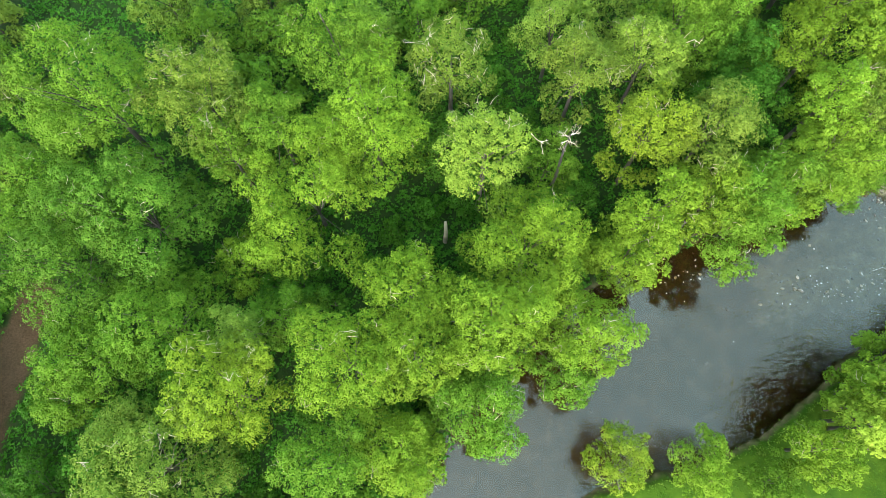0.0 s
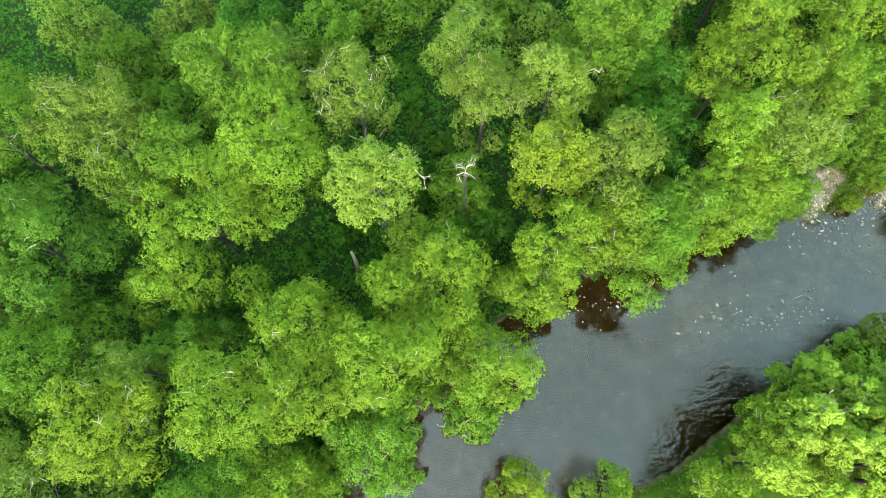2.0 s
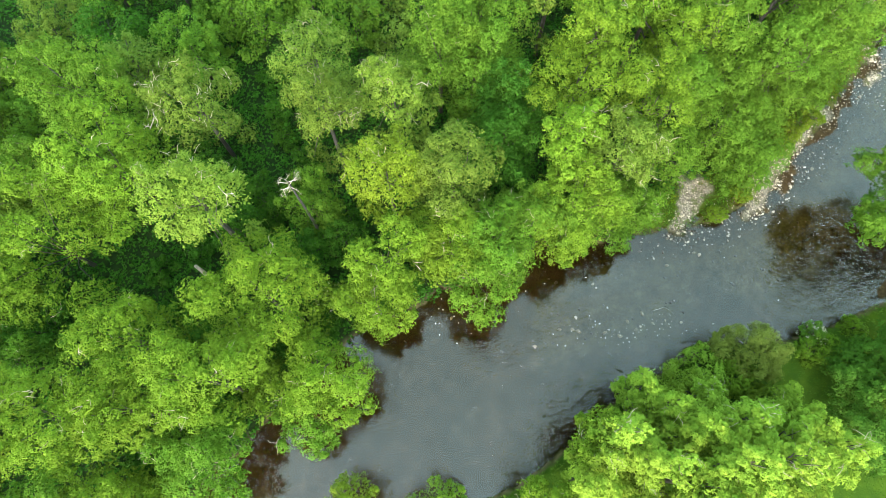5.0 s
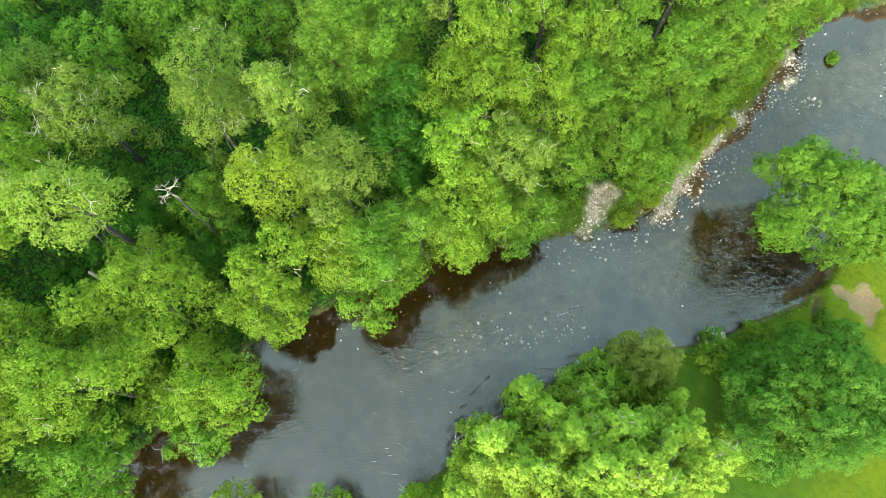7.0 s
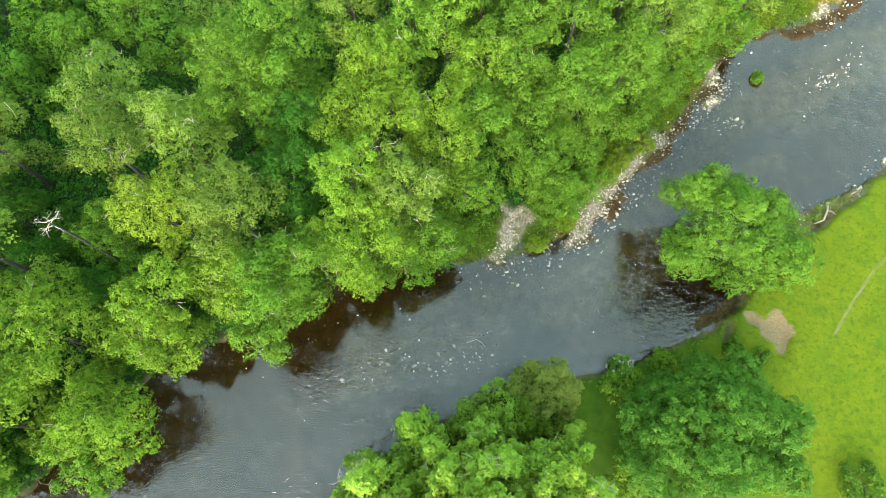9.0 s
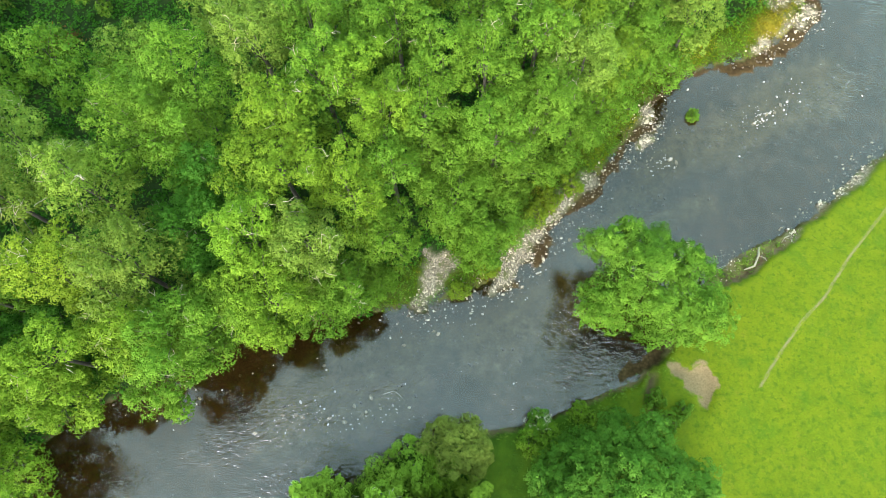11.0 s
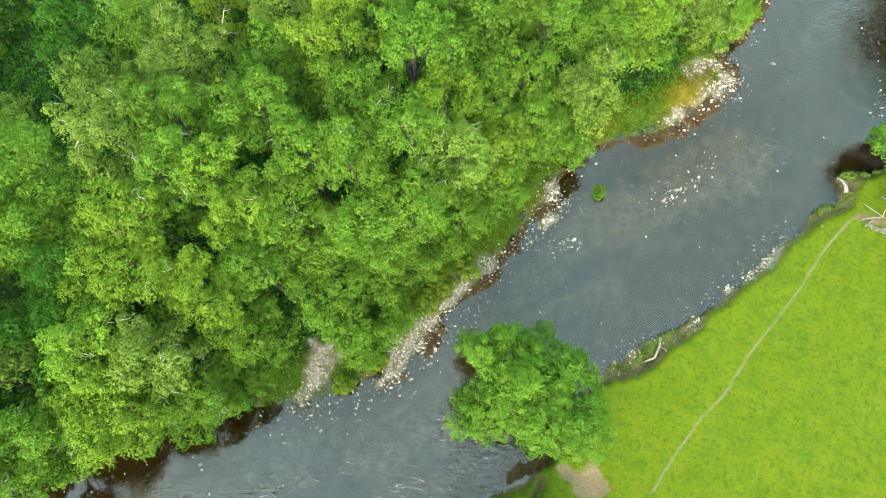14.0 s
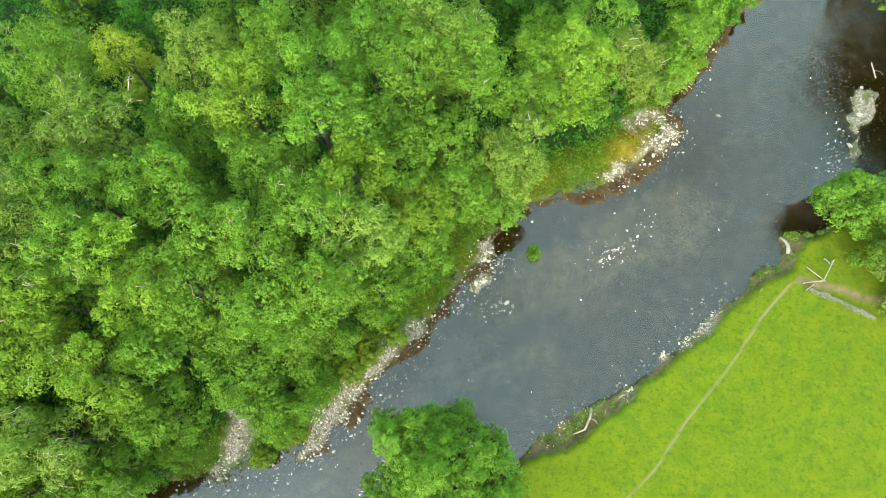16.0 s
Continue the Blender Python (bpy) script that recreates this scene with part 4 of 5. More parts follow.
make_tree(112.0, 52.0, 8.6, 3.6, "mid", 2, 2.0, base=(113.6, 50.8), clump=0.7)
make_tree(114.2, 48.4, 8.2, 3.4, "mid", 1, 1.8, clump=0.7)
make_tree(115.4, 44.6, 8.6, 3.6, "olive", 2, 1.8, clump=0.7)
make_tree(117.6, 51.6, 9, 4.2, "mid", 0, 1.4)
def flowering_shrub(x, y, top, r, seed):
    bush = make_tree(x, y, top, r, "mid", 0, 1.1, name="shrub", label="green bush sprinkled with cream-white blossom")
    rng = np.random.default_rng(seed)
    n = 46
    u = unit(rng.normal(size=(n, 3)) + np.array([0, 0, 0.9]))
    head = u * r * rng.uniform(0.9, 1.12, (n, 1)) * np.array([1, 1, 0.9])
    at = np.repeat(head, 7, 0) + rng.normal(size=(7 * n, 3)) * np.array([0.07, 0.07, 0.02])
    v, f = sprays(rng, at, np.array([0, 0, 1.0]) + rng.normal(size=at.shape) * 0.3, rng.uniform(0.05, 0.11, len(at)))
    blossom = part("blossom", mesh_from("blossom", v, f, BLOSSOM), bush, "flat cream-white flower heads")
    blossom.location = (x - bush.location.x, y - bush.location.y, top - r - bush.location.z)
    tagged(blossom, "flat cream-white flower heads", kind="stuff")


flowering_shrub(60.55, 14.8, 2.4, 1.3, 81)
flowering_shrub(12.67, 18.09, 4.2, 1.8, 82)
for sx, sy, st, sr in [(103.0, 45.8, 0.95, 0.6), (104.8, 46.3, 0.9, 0.45), (107.2, 49.9, 1.3, 0.8), (108.7, 49.9, 1.1, 0.7), (110.0, 50.2, 1.0, 0.6), (106.6, 50.1, 0.9, 0.4), (83.0, 31.0, 0.9, 0.6), (80.4, 29.5, 0.8, 0.5)]:
    make_tree(sx, sy, st * 0.85, sr * 0.5, "olive", 0, 0.8, name="shrub", base=(sx, sy), clump=0.8, label="leafy herb clump on the eroded bank")
make_tree(126.6, 62, 13, 4.6, "mid", 0)
make_tree(129, 70, 14, 5, "mid", 0)
make_tree(131, 79, 15, 5.4, "mid", 0)
make_tree(124.6, 77.6, 18, 5.0, "mid", 0, base=(128.2, 75.6))
make_tree(131, 87, 19, 5.4, "mid", 0)
make_tree(126.5, 70.5, 17, 5.0, "mid", 0)
make_tree(128.5, 76, 19, 5.2, "mid", 0)
make_tree(125.2, 66, 13, 3.8, "mid", 0)
make_tree(81.5, 3.8, 3.2, 2.4, "cool", 0, name="shrub", label="low cool-green thorn bush in the pasture")

# bushes that hang over the foot of the wooded bank
bank_rng = np.random.default_rng(11)
walkline = resampled(NORTH[3:32], 300)
last = -9.0
for k in range(8, 290):
    px, py = walkline[k]
    step_at = k * 0.52
    if step_at - last < 2.1 or 47.0 < px < 98:
        continue
    last = step_at
    tang = walkline[k + 1] - walkline[k - 1]
    inland = np.array([-tang[1], tang[0]]) / np.hypot(*tang)
    off = bank_rng.uniform(2.6, 3.6) if px < 47 else bank_rng.uniform(0.6, 1.8)
    sx, sy = px + inland[0] * off, py + inland[1] * off
    make_tree(sx, sy, bank_rng.uniform(2.6, 4.4), bank_rng.uniform(1.5, 2.3), bank_rng.choice(["mid", "mid", "dark", "bright"]), 0, 1.0, name="shrub", clump=0.8,
              label="low leafy shrub overhanging the wooded bank")
for sx, sy, st, sr in [(56, 34.6, 3.4, 2.0), (59, 38.2, 4, 2.2), (63.2, 42, 3.6, 2.0), (67.2, 45.2, 3.6, 2.0), (45.2, 28.6, 2.6, 1.8), (52, 35.2, 3.6, 2.0)]:
    make_tree(sx, sy, st, sr, "mid", 0, 1.0, name="shrub", clump=0.8, label="low leafy shrub on the grassy bank")


for sx, sy, st, sr in [(62.9, 37.7, 1.9, 1.5), (61.3, 36.1, 2.2, 1.5), (65.4, 39.6, 1.8, 1.3), (56.2, 30.6, 2.0, 1.6), (52.9, 27.9, 1.4, 1.2)]:
    make_tree(sx, sy, st, sr, "yellow", 0, 1.0, name="shrub", leaf=0.9, label="yellow-green tall herbs on the open bank")


# ---------------------------------------------------------------- low growth
def scatter(seed, box, tries):
    r = np.random.default_rng(seed)
    p = np.column_stack([r.uniform(box[0], box[1], tries), r.uniform(box[2], box[3], tries)])
    return r, p, ~in_river(p), along(NORTH, p), along(SOUTH, p)


def undergrowth():
    """Brambles, nettles and ferns: leaf heaps all over the wood's floor."""
    r, p, dry, dn, ds = scatter(21, (-50, 104, -9, 84), 60000)
    keep = dry & (dn < ds) & (along(TRACK, p) > 2.4) & (bars(p, BARS) < -0.1) & ~((p[:, 0] > 44) & (dn < 4.2)) & (p[:, 1] < 77 + 0.2 * p[:, 0])
    p = p[keep]
    h = land(p)[0]
    heap = 0.25 + 0.6 * ramp01(wobble(p, 4.0, 8), -0.6, 1.0) + 0.9 * ramp01(wobble(p, 1.3, 18), -0.1, 0.9)
    at = np.column_stack([p, h + heap * r.uniform(0.15, 1.0, len(p))])
    # three leaves to a point
    at = np.repeat(at, 5, 0) + r.normal(size=(5 * len(p), 3)) * np.array([0.22, 0.22, 0.10])
    v, f = sprays(r, at, np.array([0, 0, 1.0]) + r.normal(size=at.shape) * 0.4, r.uniform(0.18, 0.46, len(at)))
    tagged(new("undergrowth", mesh_from("undergrowth", v, f, MOSS)), "dark green brambles and nettles on the wood's floor", "undergrowth", kind="stuff")


def bank_herbs():
    """Rank grass and herbs along the open part of the wooded bank."""
    r, p, dry, dn, ds = scatter(22, (38, 104, 22, 80), 130000)
    keep = dry & (dn < ds) & (dn < 5.0) & (dn > 0.05 + 0.4 * r.random(len(p))) & (bars(p, BARS) + 0.7 * wobble(p, 3.2, 14) < 1.1 * ramp01(dn, 0.5, 2.0) * (p[:, 0] > 54) + 0.5 * r.normal(size=len(p)))
    p = p[keep]
    h = land(p)[0]
    n = len(p)
    lush = wobble(p, 5.0, 9) + 0.5 * r.normal(size=n) + 5.0 * np.exp(-((p[:, 0] - 90.8) ** 2 + (p[:, 1] - 60.0) ** 2) / 5.0)
    for name, pick, mat, label in (("bank_herbs", lush < 0.0, LEAVES["mid"], "low green herbs on the river bank"), ("bank_grass", (lush >= 0.0) & (lush < 1.1), GRASS, "rank yellow-green grass on the river bank"),
                                   ("dry_bank_grass", lush >= 1.1, STRAW, "dry straw-tinted grass on the river bank")):
        q = np.column_stack([p[pick], h[pick] + r.uniform(0.05, 0.5, pick.sum())])
        q = np.repeat(q, 3, 0) + r.normal(size=(3 * len(q), 3)) * np.array([0.14, 0.14, 0.05])
        v, f = sprays(r, q, np.array([0, 0, 0.5]) + r.normal(size=q.shape) * 0.6, r.uniform(0.10, 0.28, len(q)), 0.4)
        tagged(new(name, mesh_from(name, v, f, mat)), label, "grass", kind="stuff")


def pasture_grass():
    r, p, dry, dn, ds = scatter(23, (28, 124, -8, 56), 90000)
    clumpy = wobble(p, 2.2, 10) + wobble(p, 7.0, 12) * 0.7
    keep = dry & (ds < dn) & (ds > 0.3) & (along(FOOTPATH, p) > 0.5) & (along(BRANCH, p) > 0.6) & ~on_shelf(p) & (scar_distance(p) > 0.7) & (clumpy + r.normal(size=len(p)) * 0.5 > 0.35)
    p = p[keep]
    q = np.column_stack([p, land(p)[0] + r.uniform(0.008, 0.03, len(p))])
    q = np.repeat(q, 2, 0) + r.normal(size=(2 * len(q), 3)) * np.array([0.09, 0.09, 0.008])
    v, f = sprays(r, q, np.array([0, 0, 1.0]) + r.normal(size=q.shape) * 0.1, r.uniform(0.05, 0.12, len(q)), 0.5)
    tagged(new("pasture_grass", mesh_from("pasture_grass", v, f, GRASS)), "short grazed yellow-green pasture grass", "grass", kind="stuff")
    # the taller fringe that hangs over the cut bank
    r, p, dry, dn, ds = scatter(24, (8, 124, -8, 60), 90000)
    edge = ds + 0.5 * wobble(p, 3.0, 13)
    keep = dry & (ds < dn) & ((edge > 0.3) & (edge < 0.8) & (wobble(p, 2.4, 19) > 0.1) | (p[:, 0] < 72) & (edge > 0.35) & (edge < 1.1))
    p2, dry2 = scatter(26, (76, 112, 26, 52), 30000)[1:3]
    p = np.concatenate([p[keep], p2[dry2 & on_shelf(p2) & (wobble(p2, 1.9, 20) > -0.1)]])
    q = np.column_stack([p, land(p)[0] + r.uniform(0.05, 0.4, len(p))])
    q = np.repeat(q, 3, 0) + r.normal(size=(3 * len(q), 3)) * np.array([0.12, 0.12, 0.05])
    v, f = sprays(r, q, np.array([0, 0, 0.6]) + r.normal(size=q.shape) * 0.6, r.uniform(0.10, 0.26, len(q)), 0.45)
    tagged(new("bank_fringe", mesh_from("bank_fringe", v, f, LEAVES["olive"])), "rank green herbs along the cut bank's edge", "grass", kind="stuff")


def rank_herbs():
    """Ungrazed growth below the trees of the far bank."""
    r, p, dry, dn, ds = scatter(25, (8, 74, -12, 22), 40000)
    keep = dry & (ds < dn) & (ds > 0.2) & (ds < 16) & (r.random(len(p)) < 1 - ramp01(p[:, 0], 60, 73)) & (along(SCAR, p) > 2.0) & (wobble(p, 3.0, 17) > -0.5)
    p = p[keep]
    q = np.column_stack([p, land(p)[0] + r.uniform(0.02, 0.12, len(p))])
    q = np.repeat(q, 3, 0) + r.normal(size=(3 * len(q), 3)) * np.array([0.12, 0.12, 0.05])
    v, f = sprays(r, q, np.array([0, 0, 0.8]) + r.normal(size=q.shape) * 0.5, r.uniform(0.06, 0.15, len(q)), 0.5)
    tagged(new("rank_herbs", mesh_from("rank_herbs", v, f, LEAVES["dark"])), "rank green herbs below the riverside trees", "undergrowth", kind="stuff")


def bracken():
    r = np.random.default_rng(27)
    p = np.array([6.8, 57.8]) + r.normal(size=(700, 2)) * np.array([1.1, 0.8])
    q = np.column_stack([p, land(p)[0] + r.uniform(0.3, 1.3, len(p))])
    v, f = sprays(r, q, np.array([0, 0, 0.8]) + r.normal(size=q.shape) * 0.5, r.uniform(0.15, 0.4, len(q)), 0.5)
    rust = leaf_material("rusty_bracken", (0.056, 0.0308, 0.00672), (0.112, 0.0616, 0.0168), (0.168, 0.106, 0.0336))
    tagged(new("bracken", mesh_from("bracken", v, f, rust)), "rust-brown withered bracken in a woodland gap", "fern", kind="stuff")


undergrowth()
bracken()
rank_herbs()
bank_herbs()
pasture_grass()


# ---------------------------------------------------------------- stones
def stone_shape(seed, rough=0.28, level=1):
    r = np.random.default_rng(seed)
    bm = bmesh.new()
    bmesh.ops.create_icosphere(bm, subdivisions=level, radius=0.5)
    axes = unit(r.normal(size=(9, 3)))
    cut = r.uniform(0.62, 1.0, 9) * 0.46
    for v in bm.verts:
        c = np.array(v.co)
        for a, k in zip(axes, cut):
            over = c @ a - k
            if over > 0:
                c = c - a * over * 0.9
        v.co = c * np.array([1.0, r.uniform(0.7, 0.74), 0.55]) * (1 + rough * 0.3 * r.normal())
    v = np.array([tuple(q.co) for q in bm.verts])
    f = np.array([[q.index for q in face.verts] for face in bm.faces])
    bm.free()
    return v, f


SHAPES = [stone_shape(s) for s in range(6)]


def stones(name, p, z, sizes, material, label, seed):
    r = np.random.default_rng(seed)
    pieces = []
    for (x, y), h, s in zip(p, z, sizes):
        v, f = SHAPES[r.integers(6)]
        w = r.uniform(0, 6.3)
        c, k = math.cos(w), math.sin(w)
        pieces.append((v @ np.array([[c, k, 0], [-k, c, 0], [0, 0, 1]]) * s * r.uniform(0.65, 1.35, 3) + np.array([x, y, h + 0.12 * s]), f))
    v, f = join(pieces)
    return tagged(new(name, mesh_from(name, v, f, material)), label, "stones", kind="stuff")


def cobble_bars():
    r = np.random.default_rng(31)
    p = np.column_stack([r.uniform(46, 121, 90000), r.uniform(24, 72, 90000)])
    inside = bars(p, BARS) + 0.7 * wobble(p, 3.2, 14) + 0.3 * wobble(p, 1.1, 15)
    keep = (inside > -1.6) & (r.random(len(p)) < 0.08 * (inside > -1.6) + 0.5 * ramp01(inside, -0.6, 0.5)) & ~((p[:, 1] < 34) & (p[:, 0] < 54) & (r.random(len(p)) < 0.1)) & ~((p[:, 0] > 110) & (r.random(len(p)) < 0.93))
    p = p[keep]
    p = p[land(p)[0] < 0.5][:7500]
    stones("cobbles", p, land(p)[0], r.uniform(0.08, 0.25, len(p)) * r.choice([0.7, 1, 1, 1.7], len(p)) * np.where((p[:, 0] < 54) & (p[:, 1] > 28), 0.7, 1.0), STONE, "pale dry cobbles heaped on the river's bars", 32)
    p = np.column_stack([r.uniform(46, 121, 60000), r.uniform(24, 72, 60000)])
    inside = bars(p, BARS) + 0.7 * wobble(p, 3.2, 14)
    p = p[(inside > -1.4) & (r.random(len(p)) < 0.12)]
    p = p[land(p)[0] < 0.4][:2500]
    stones("wet_cobbles", p, land(p)[0] + 0.01, r.uniform(0.14, 0.42, len(p)), WETSTONE, "brown wet cobbles among the pale ones", 36)
    # drowned and half-drowned stones
    p = np.column_stack([r.uniform(-4, 122, 60000), r.uniform(-4, 74, 60000)])
    dn = along(NORTH, p)
    keep = in_river(p) & ((dn < 4.5) & (p[:, 0] > 14) & (r.random(len(p)) < 0.22 * np.exp(-dn / 2.2)) | (bars(p, SHOALS) > -0.5) & (r.random(len(p)) < 0.10) | (r.random(len(p)) < 0.008))
    p = p[keep]
    stones("bed_stones", p, land(p)[0] - 0.02, r.uniform(0.12, 0.45, len(p)), WETSTONE, "brown wet stones on the river bed", 33)
    p = np.column_stack([r.uniform(14, 122, 60000), r.uniform(4, 74, 60000)])
    dn = along(NORTH, p)
    keep = in_river(p) & ((dn < 3) & (p[:, 0] > 44) & (p[:, 0] < 80) & (r.random(len(p)) < 0.10) | (dn < 3.5) & (r.random(len(p)) < 0.015) | (r.random(len(p)) < 0.0025))
    heaps = [(88.3, 48.6, 2.0, 0.7, 22, 80), (91.5, 51.5, 1.0, 0.6, 20, 12), (76.0, 42.6, 0.7, 0.5, 40, 40), (41.0, 15.2, 3.4, 0.8, 0, 60), (46.2, 16.0, 1.2, 0.8, 10, 25), (71.6, 43.2, 2.2, 0.7, 45, 90), (75.8, 47.6, 0.8, 1.0, 45, 50),
             (96.3, 62.0, 0.8, 1.2, 0, 50), (62.0, 31.6, 4.0, 0.8, 42, 90), (54.0, 26.4, 3.0, 0.8, 15, 60), (113.2, 59.0, 0.7, 2.0, -10, 45), (101.6, 72.4, 0.7, 2.4, -30, 40), (28.0, 17.2, 5.0, 1.0, 15, 25), (114.6, 61, 0.6, 2.4, -15, 40)]
    piles = [p[keep]]
    for hx, hy, sx, sy, turned, n in heaps:
        q = r.normal(size=(n, 2)) * np.array([sx, sy])
        w = radians(turned)
        piles.append(np.array([hx, hy]) + q @ np.array([[math.cos(w), math.sin(w)], [-math.sin(w), math.cos(w)]]))
    p = np.concatenate(piles)
    keep = in_river(p)
    p = p[keep]
    stones("shoal_stones", p, np.maximum(land(p)[0], -0.012), r.uniform(0.08, 0.22, len(p)) * r.choice([0.7, 1.0, 1.0, 1.9], len(p)), STONE, "pale stones breaking the river's surface", 34)


cobble_bars()
STONE_MESHES = [mesh_from("stone", *stone_shape(60 + k, 0.2, 2), STONE, True) for k in range(4)]
stone_rng = np.random.default_rng(35)
for sx, sy, ss in [(37.5, 15.4, 0.62), (41.7, 14.9, 0.6), (40.2, 15.3, 0.5), (35.6, 15.6, 0.42), (36.9, 15.6, 0.5), (42.6, 16.4, 0.5), (44.2, 17.2, 0.55), (43.4, 15.6, 0.45), (45.2, 16.2, 0.4), (33, 13.9, 0.45),
                   (47.4, 22.4, 0.45), (50.4, 23.8, 0.4), (39.4, 20.4, 0.4), (24.5, 16.8, 0.4), (27.2, 17.2, 0.38), (73.6, 45.0, 0.6), (74.4, 45.2, 0.5), (75.2, 48.4, 0.6), (74.6, 47.6, 0.5),
                   (86.8, 47.4, 0.6), (88.4, 48.6, 0.55), (90.2, 49.8, 0.5), (89.4, 48.8, 0.45), (64.9, 33.6, 0.5), (101.6, 64.6, 0.6), (76.8, 43, 0.7), (77.4, 42.6, 0.5), (62, 31.4, 0.5), (59.6, 28.4, 0.5),
                   (57.6, 27.6, 0.45), (94.8, 61.2, 0.6), (95, 63, 0.6), (93.6, 59.6, 0.5), (115.4, 60.6, 0.7), (117.2, 64.4, 0.8), (118.4, 68, 0.8)]:
    rock = new("stone", STONE_MESHES[stone_rng.integers(4)])
    rock.matrix_basis = Matrix.LocRotScale((sx, sy, max(height(sx, sy), -0.16) + 0.08 * ss), Euler((0, 0, stone_rng.uniform(0, 6.3))), Vector((ss * 1.15, ss, ss * 0.9)))
    tagged(rock, "pale rounded stone standing in the shallow river", "stone", "river stones")


# ---------------------------------------------------------------- dead wood, fence
snag = new("dead_tree")
snag.location = (11.0, 25.2, height(11.0, 25.2))
tagged(snag, "bleached dead tree with forked bare limbs among green crowns", "dead tree")
part("trunk", wooden("trunk", [tube([(0, 0, -0.3), (0.1, 0, 6), (-0.1, 0.1, 11), (-0.1, 0.0, 14.2)], [0.2, 0.15, 0.11, 0.06], 7)], BARK), snag)
for sd, way in enumerate([(1, 0.2, 0.35), (-1, -0.2, 0.3), (0.2, -1, 0.3), (0.7, 0.8, 0.5), (-0.6, 0.8, 0.4), (-0.9, -0.6, 0.1), (0.8, -0.7, 0.2)]):
    part("limb", wooden("limb", branch_work(70 + sd, (-0.1, 0.0, 14.1 - 0.18 * sd), way, 0.7, 0.045, 4), DEADWOOD), snag)
stump = new("dead_tree")
stump.location = (0.2, 20.4, height(0.2, 20.4))
tagged(stump, "broken pale dead trunk standing in the undergrowth", "dead tree")
part("trunk", wooden("trunk", [tube([(0, 0, -0.3), (0.1, 0.1, 2.4), (0.05, 0.2, 5.2)], [0.24, 0.2, 0.15], 8)], DEADWOOD), stump)

for lx, ly, pts, thick, words in [
        (84.4, 31.4, [(0.2, 1.0, 0.25), (-0.05, 0.1, 0.3), (-0.6, -1.0, 0.28), (-1.7, -1.4, 0.2)], 0.14, "curved driftwood root lying on the cut bank"),
        (106.2, 48.9, [(0.05, -0.9, 0.25), (0.2, -0.2, 0.28), (0.05, 0.4, 0.24), (-0.4, 0.9, 0.1)], 0.2, "bleached white log at the water's edge"),
        (87.6, 33.4, [(0.4, 0.3, 0.2), (-0.1, 0.1, 0.26), (-0.5, -0.4, 0.2)], 0.07, "grey driftwood branch on the cut bank"),
        (53.6, 27.6, [(-0.6, -0.3, 0.25), (0.1, 0, 0.35), (0.7, 0.4, 0.3)], 0.07, "grey stick stranded on cobbles"),
        (46.52, 17.38, [(-1.39, 0.07, -0.25), (-0.03, 0.48, -0.12), (0.52, 0.11, -0.12), (1.07, -0.47, -0.28)], 0.03, "thin bent branch arching out of the shallows"),
        (120.19, 69.18, [(0.0, 0.0, -0.1), (-0.31, 0.81, 0.25), (-0.63, 1.62, 0.6)], 0.075, "bleached branch leaning beside the stony island")]:
    log = new("driftwood")
    log.location = (lx, ly, 0.2)
    tagged(log, words, "driftwood", "driftwood")
    part("stem", wooden("stem", [tube(pts, [thick, thick * 0.95, thick * 0.8, thick * 0.5][:len(pts)], 7)], BLEACHED if thick > 0.15 else DEADWOOD), log)
    if thick < 0.15:
        part("branch", wooden("branch", [tube([pts[1], tuple(np.array(pts[1]) + np.array([0.5, -0.3, 0.25])), tuple(np.array(pts[1]) + np.array([0.8, -0.8, 0.2]))], [thick * 0.5, thick * 0.35, thick * 0.15], 5)], DEADWOOD), log)

# a flood-broken post-and-rail fence where the footpath leaves the pasture
fence = new("rail_fence")
fz = height(108.7, 44.8)
fence.location = (108.7, 44.8, fz)
fence.scale = (0.86, 0.86, 0.86)
tagged(fence, "broken grey post-and-rail fence beside the footpath", "fence")


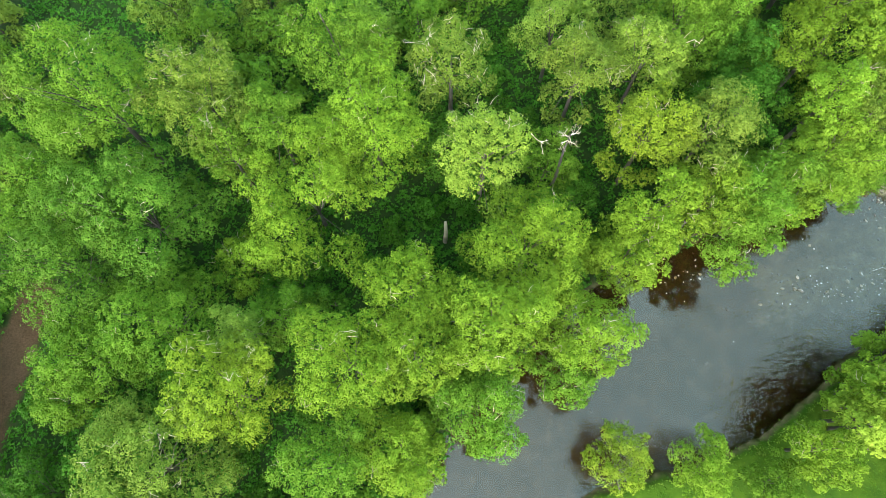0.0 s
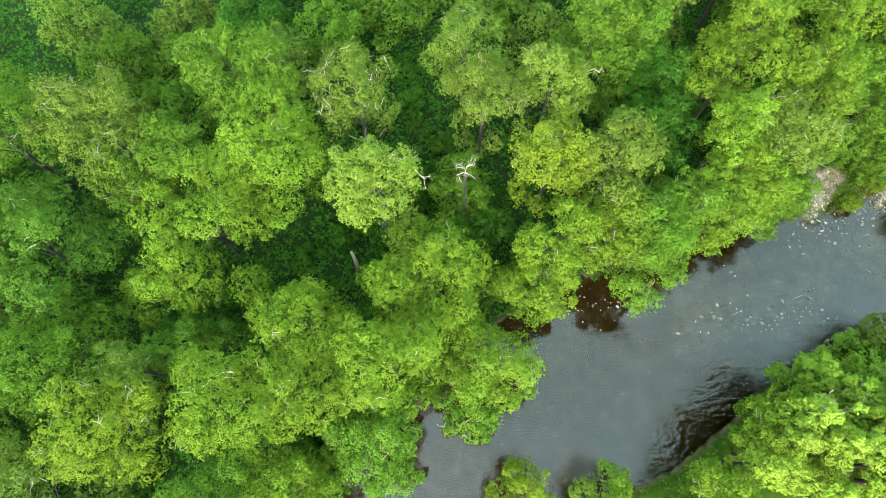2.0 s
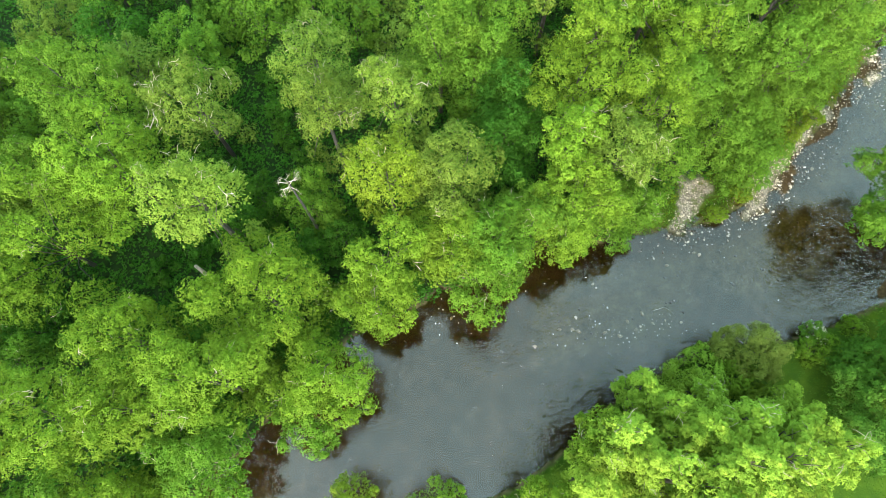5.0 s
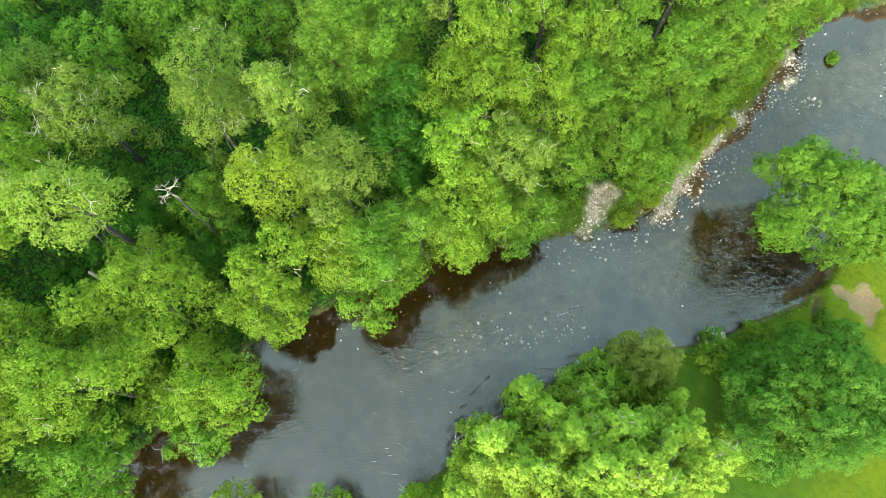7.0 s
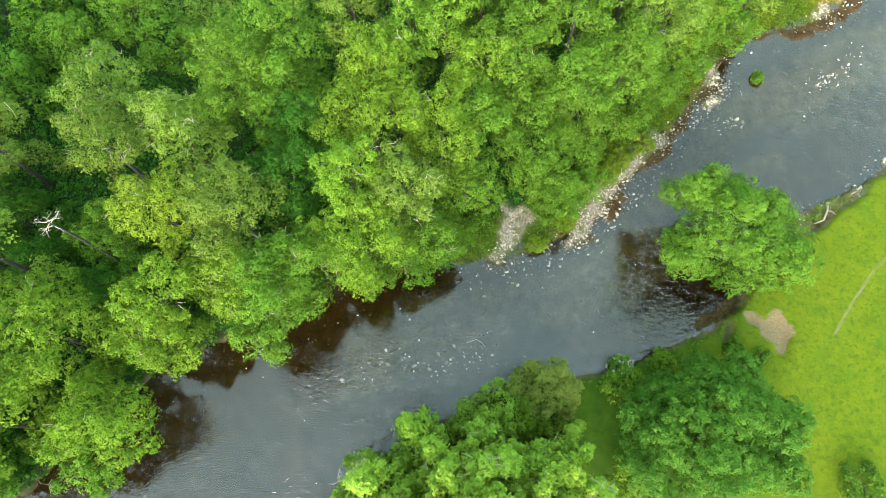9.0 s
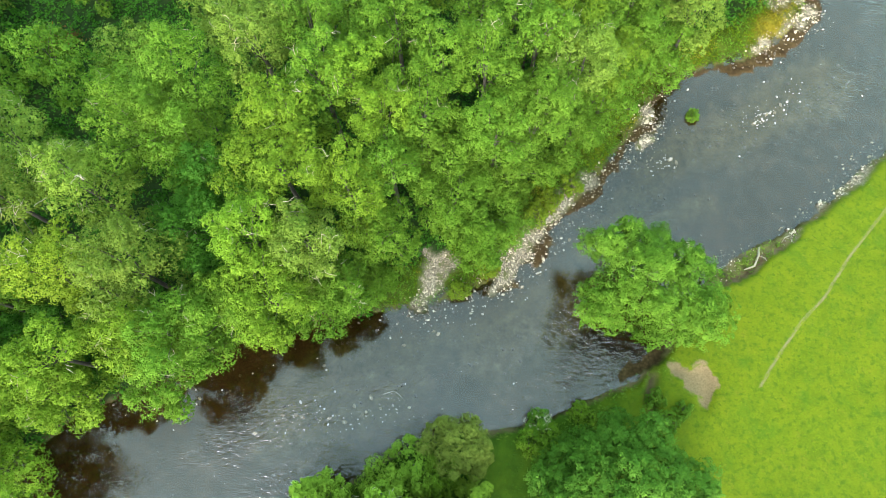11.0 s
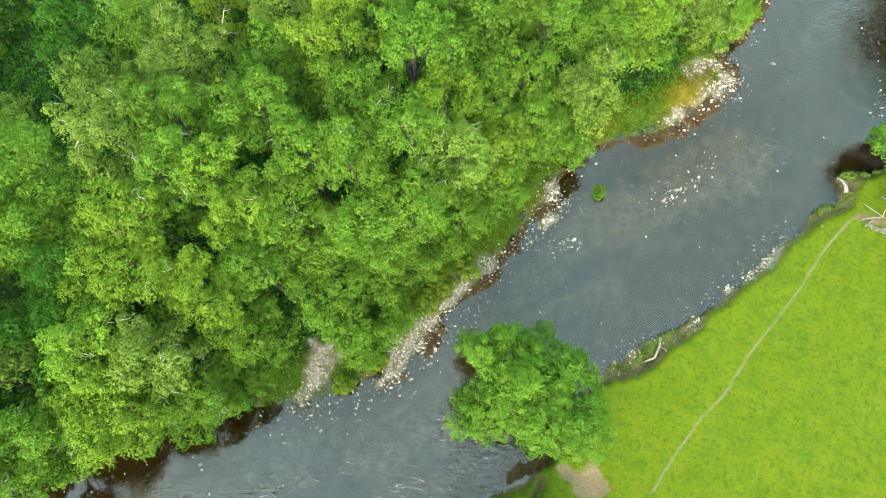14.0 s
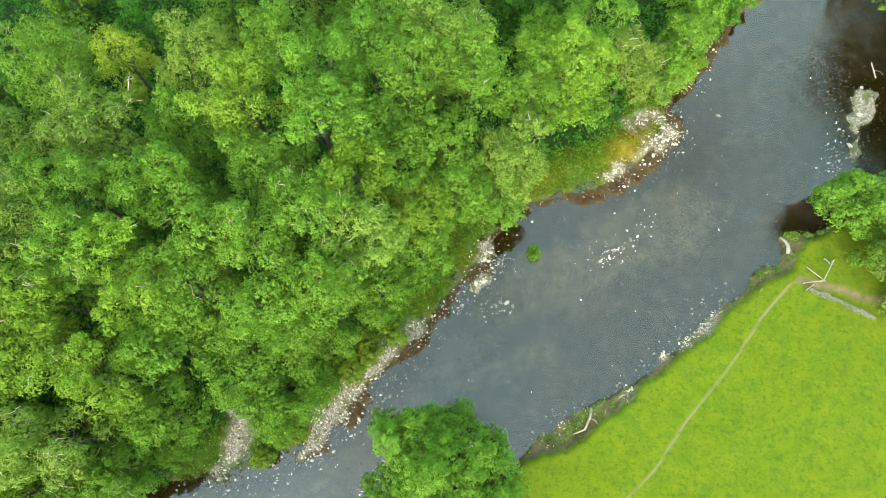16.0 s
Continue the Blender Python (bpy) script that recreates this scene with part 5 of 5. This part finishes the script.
def board(a, b, wide, deep):
    a, b = Vector(a), Vector(b)
    d = (b - a).normalized()
    s = d.cross(Vector((0, 0, 1)))
    s = s.normalized() if s.length > 1e-3 else Vector((1, 0, 0))
    u = s.cross(d)
    bm = bmesh.new()
    bmesh.ops.create_cube(bm, size=1.0)
    for v in bm.verts:
        x, y, z = v.co
        v.co = a + (b - a) * (x + 0.5) + s * y * wide + u * z * deep
    bmesh.ops.bevel(bm, geom=bm.edges[:], offset=0.012, segments=1, affect="EDGES")
    me = bpy.data.meshes.new("board")
    bm.to_mesh(me)
    bm.free()
    me.materials.append(RAIL)
    return me


for qx, qy, qh in [(0, 0, 0.75), (1.7, 2.45, 0.7), (-2.1, -0.2, 0.4), (0.85, 2.75, 0.5)]:
    part("post", board((qx, qy, -0.35), (qx, qy, qh), 0.12, 0.12), fence)
for a, b in [((-2.15, -0.22, 0.34), (0.1, 0.02, 0.55)), ((-0.05, -0.1, 0.62), (1.75, 2.55, 0.6)), ((-1.35, 1.8, 0.1), (0.32, -0.12, 0.5)), ((0.8, 2.8, 0.4), (1.25, 2.0, 0.5)), ((-1.95, -1.05, 0.06), (-1.0, -0.4, 0.25))]:
    part("rail", board(a, b, 0.072, 0.065), fence)

drift_rng = np.random.default_rng(41)
sticks = []
for k in range(230):
    u = drift_rng.random()
    c = np.array([107.4 + 5.8 * u, 44.05 - 2.5 * u - 0.5 * u * u, 0]) + drift_rng.normal(size=3) * np.array([0.17, 0.17, 0]) * (0.6 + 0.7 * math.sin(7 * u) ** 2)
    c[2] = height(c[0], c[1]) + drift_rng.uniform(0.01, 0.14)
    d = unit((np.array([0.9, -0.42, 0]) + drift_rng.normal(size=3) * np.array([0.6, 0.6, 0.1]))[None])[0] * drift_rng.uniform(0.08, 0.34)
    t = drift_rng.uniform(0.008, 0.024)
    sticks.append(tube([tuple(c - d), tuple(c + drift_rng.normal(size=3) * 0.04), tuple(c + d)], [t, t, t * 0.6], 4))
tagged(new("flood_debris", wooden("flood_debris", sticks, RAIL)), "line of bleached flood-borne sticks along the path", "driftwood", kind="stuff")

# a tuft of water plants on its own in the river
make_tree(79.8, 48.2, 0.7, 0.75, "mid", 0, 1.0, name="shrub", base=(79.8, 48.2), clump=0.5, label="green clump of plants growing in midstream")
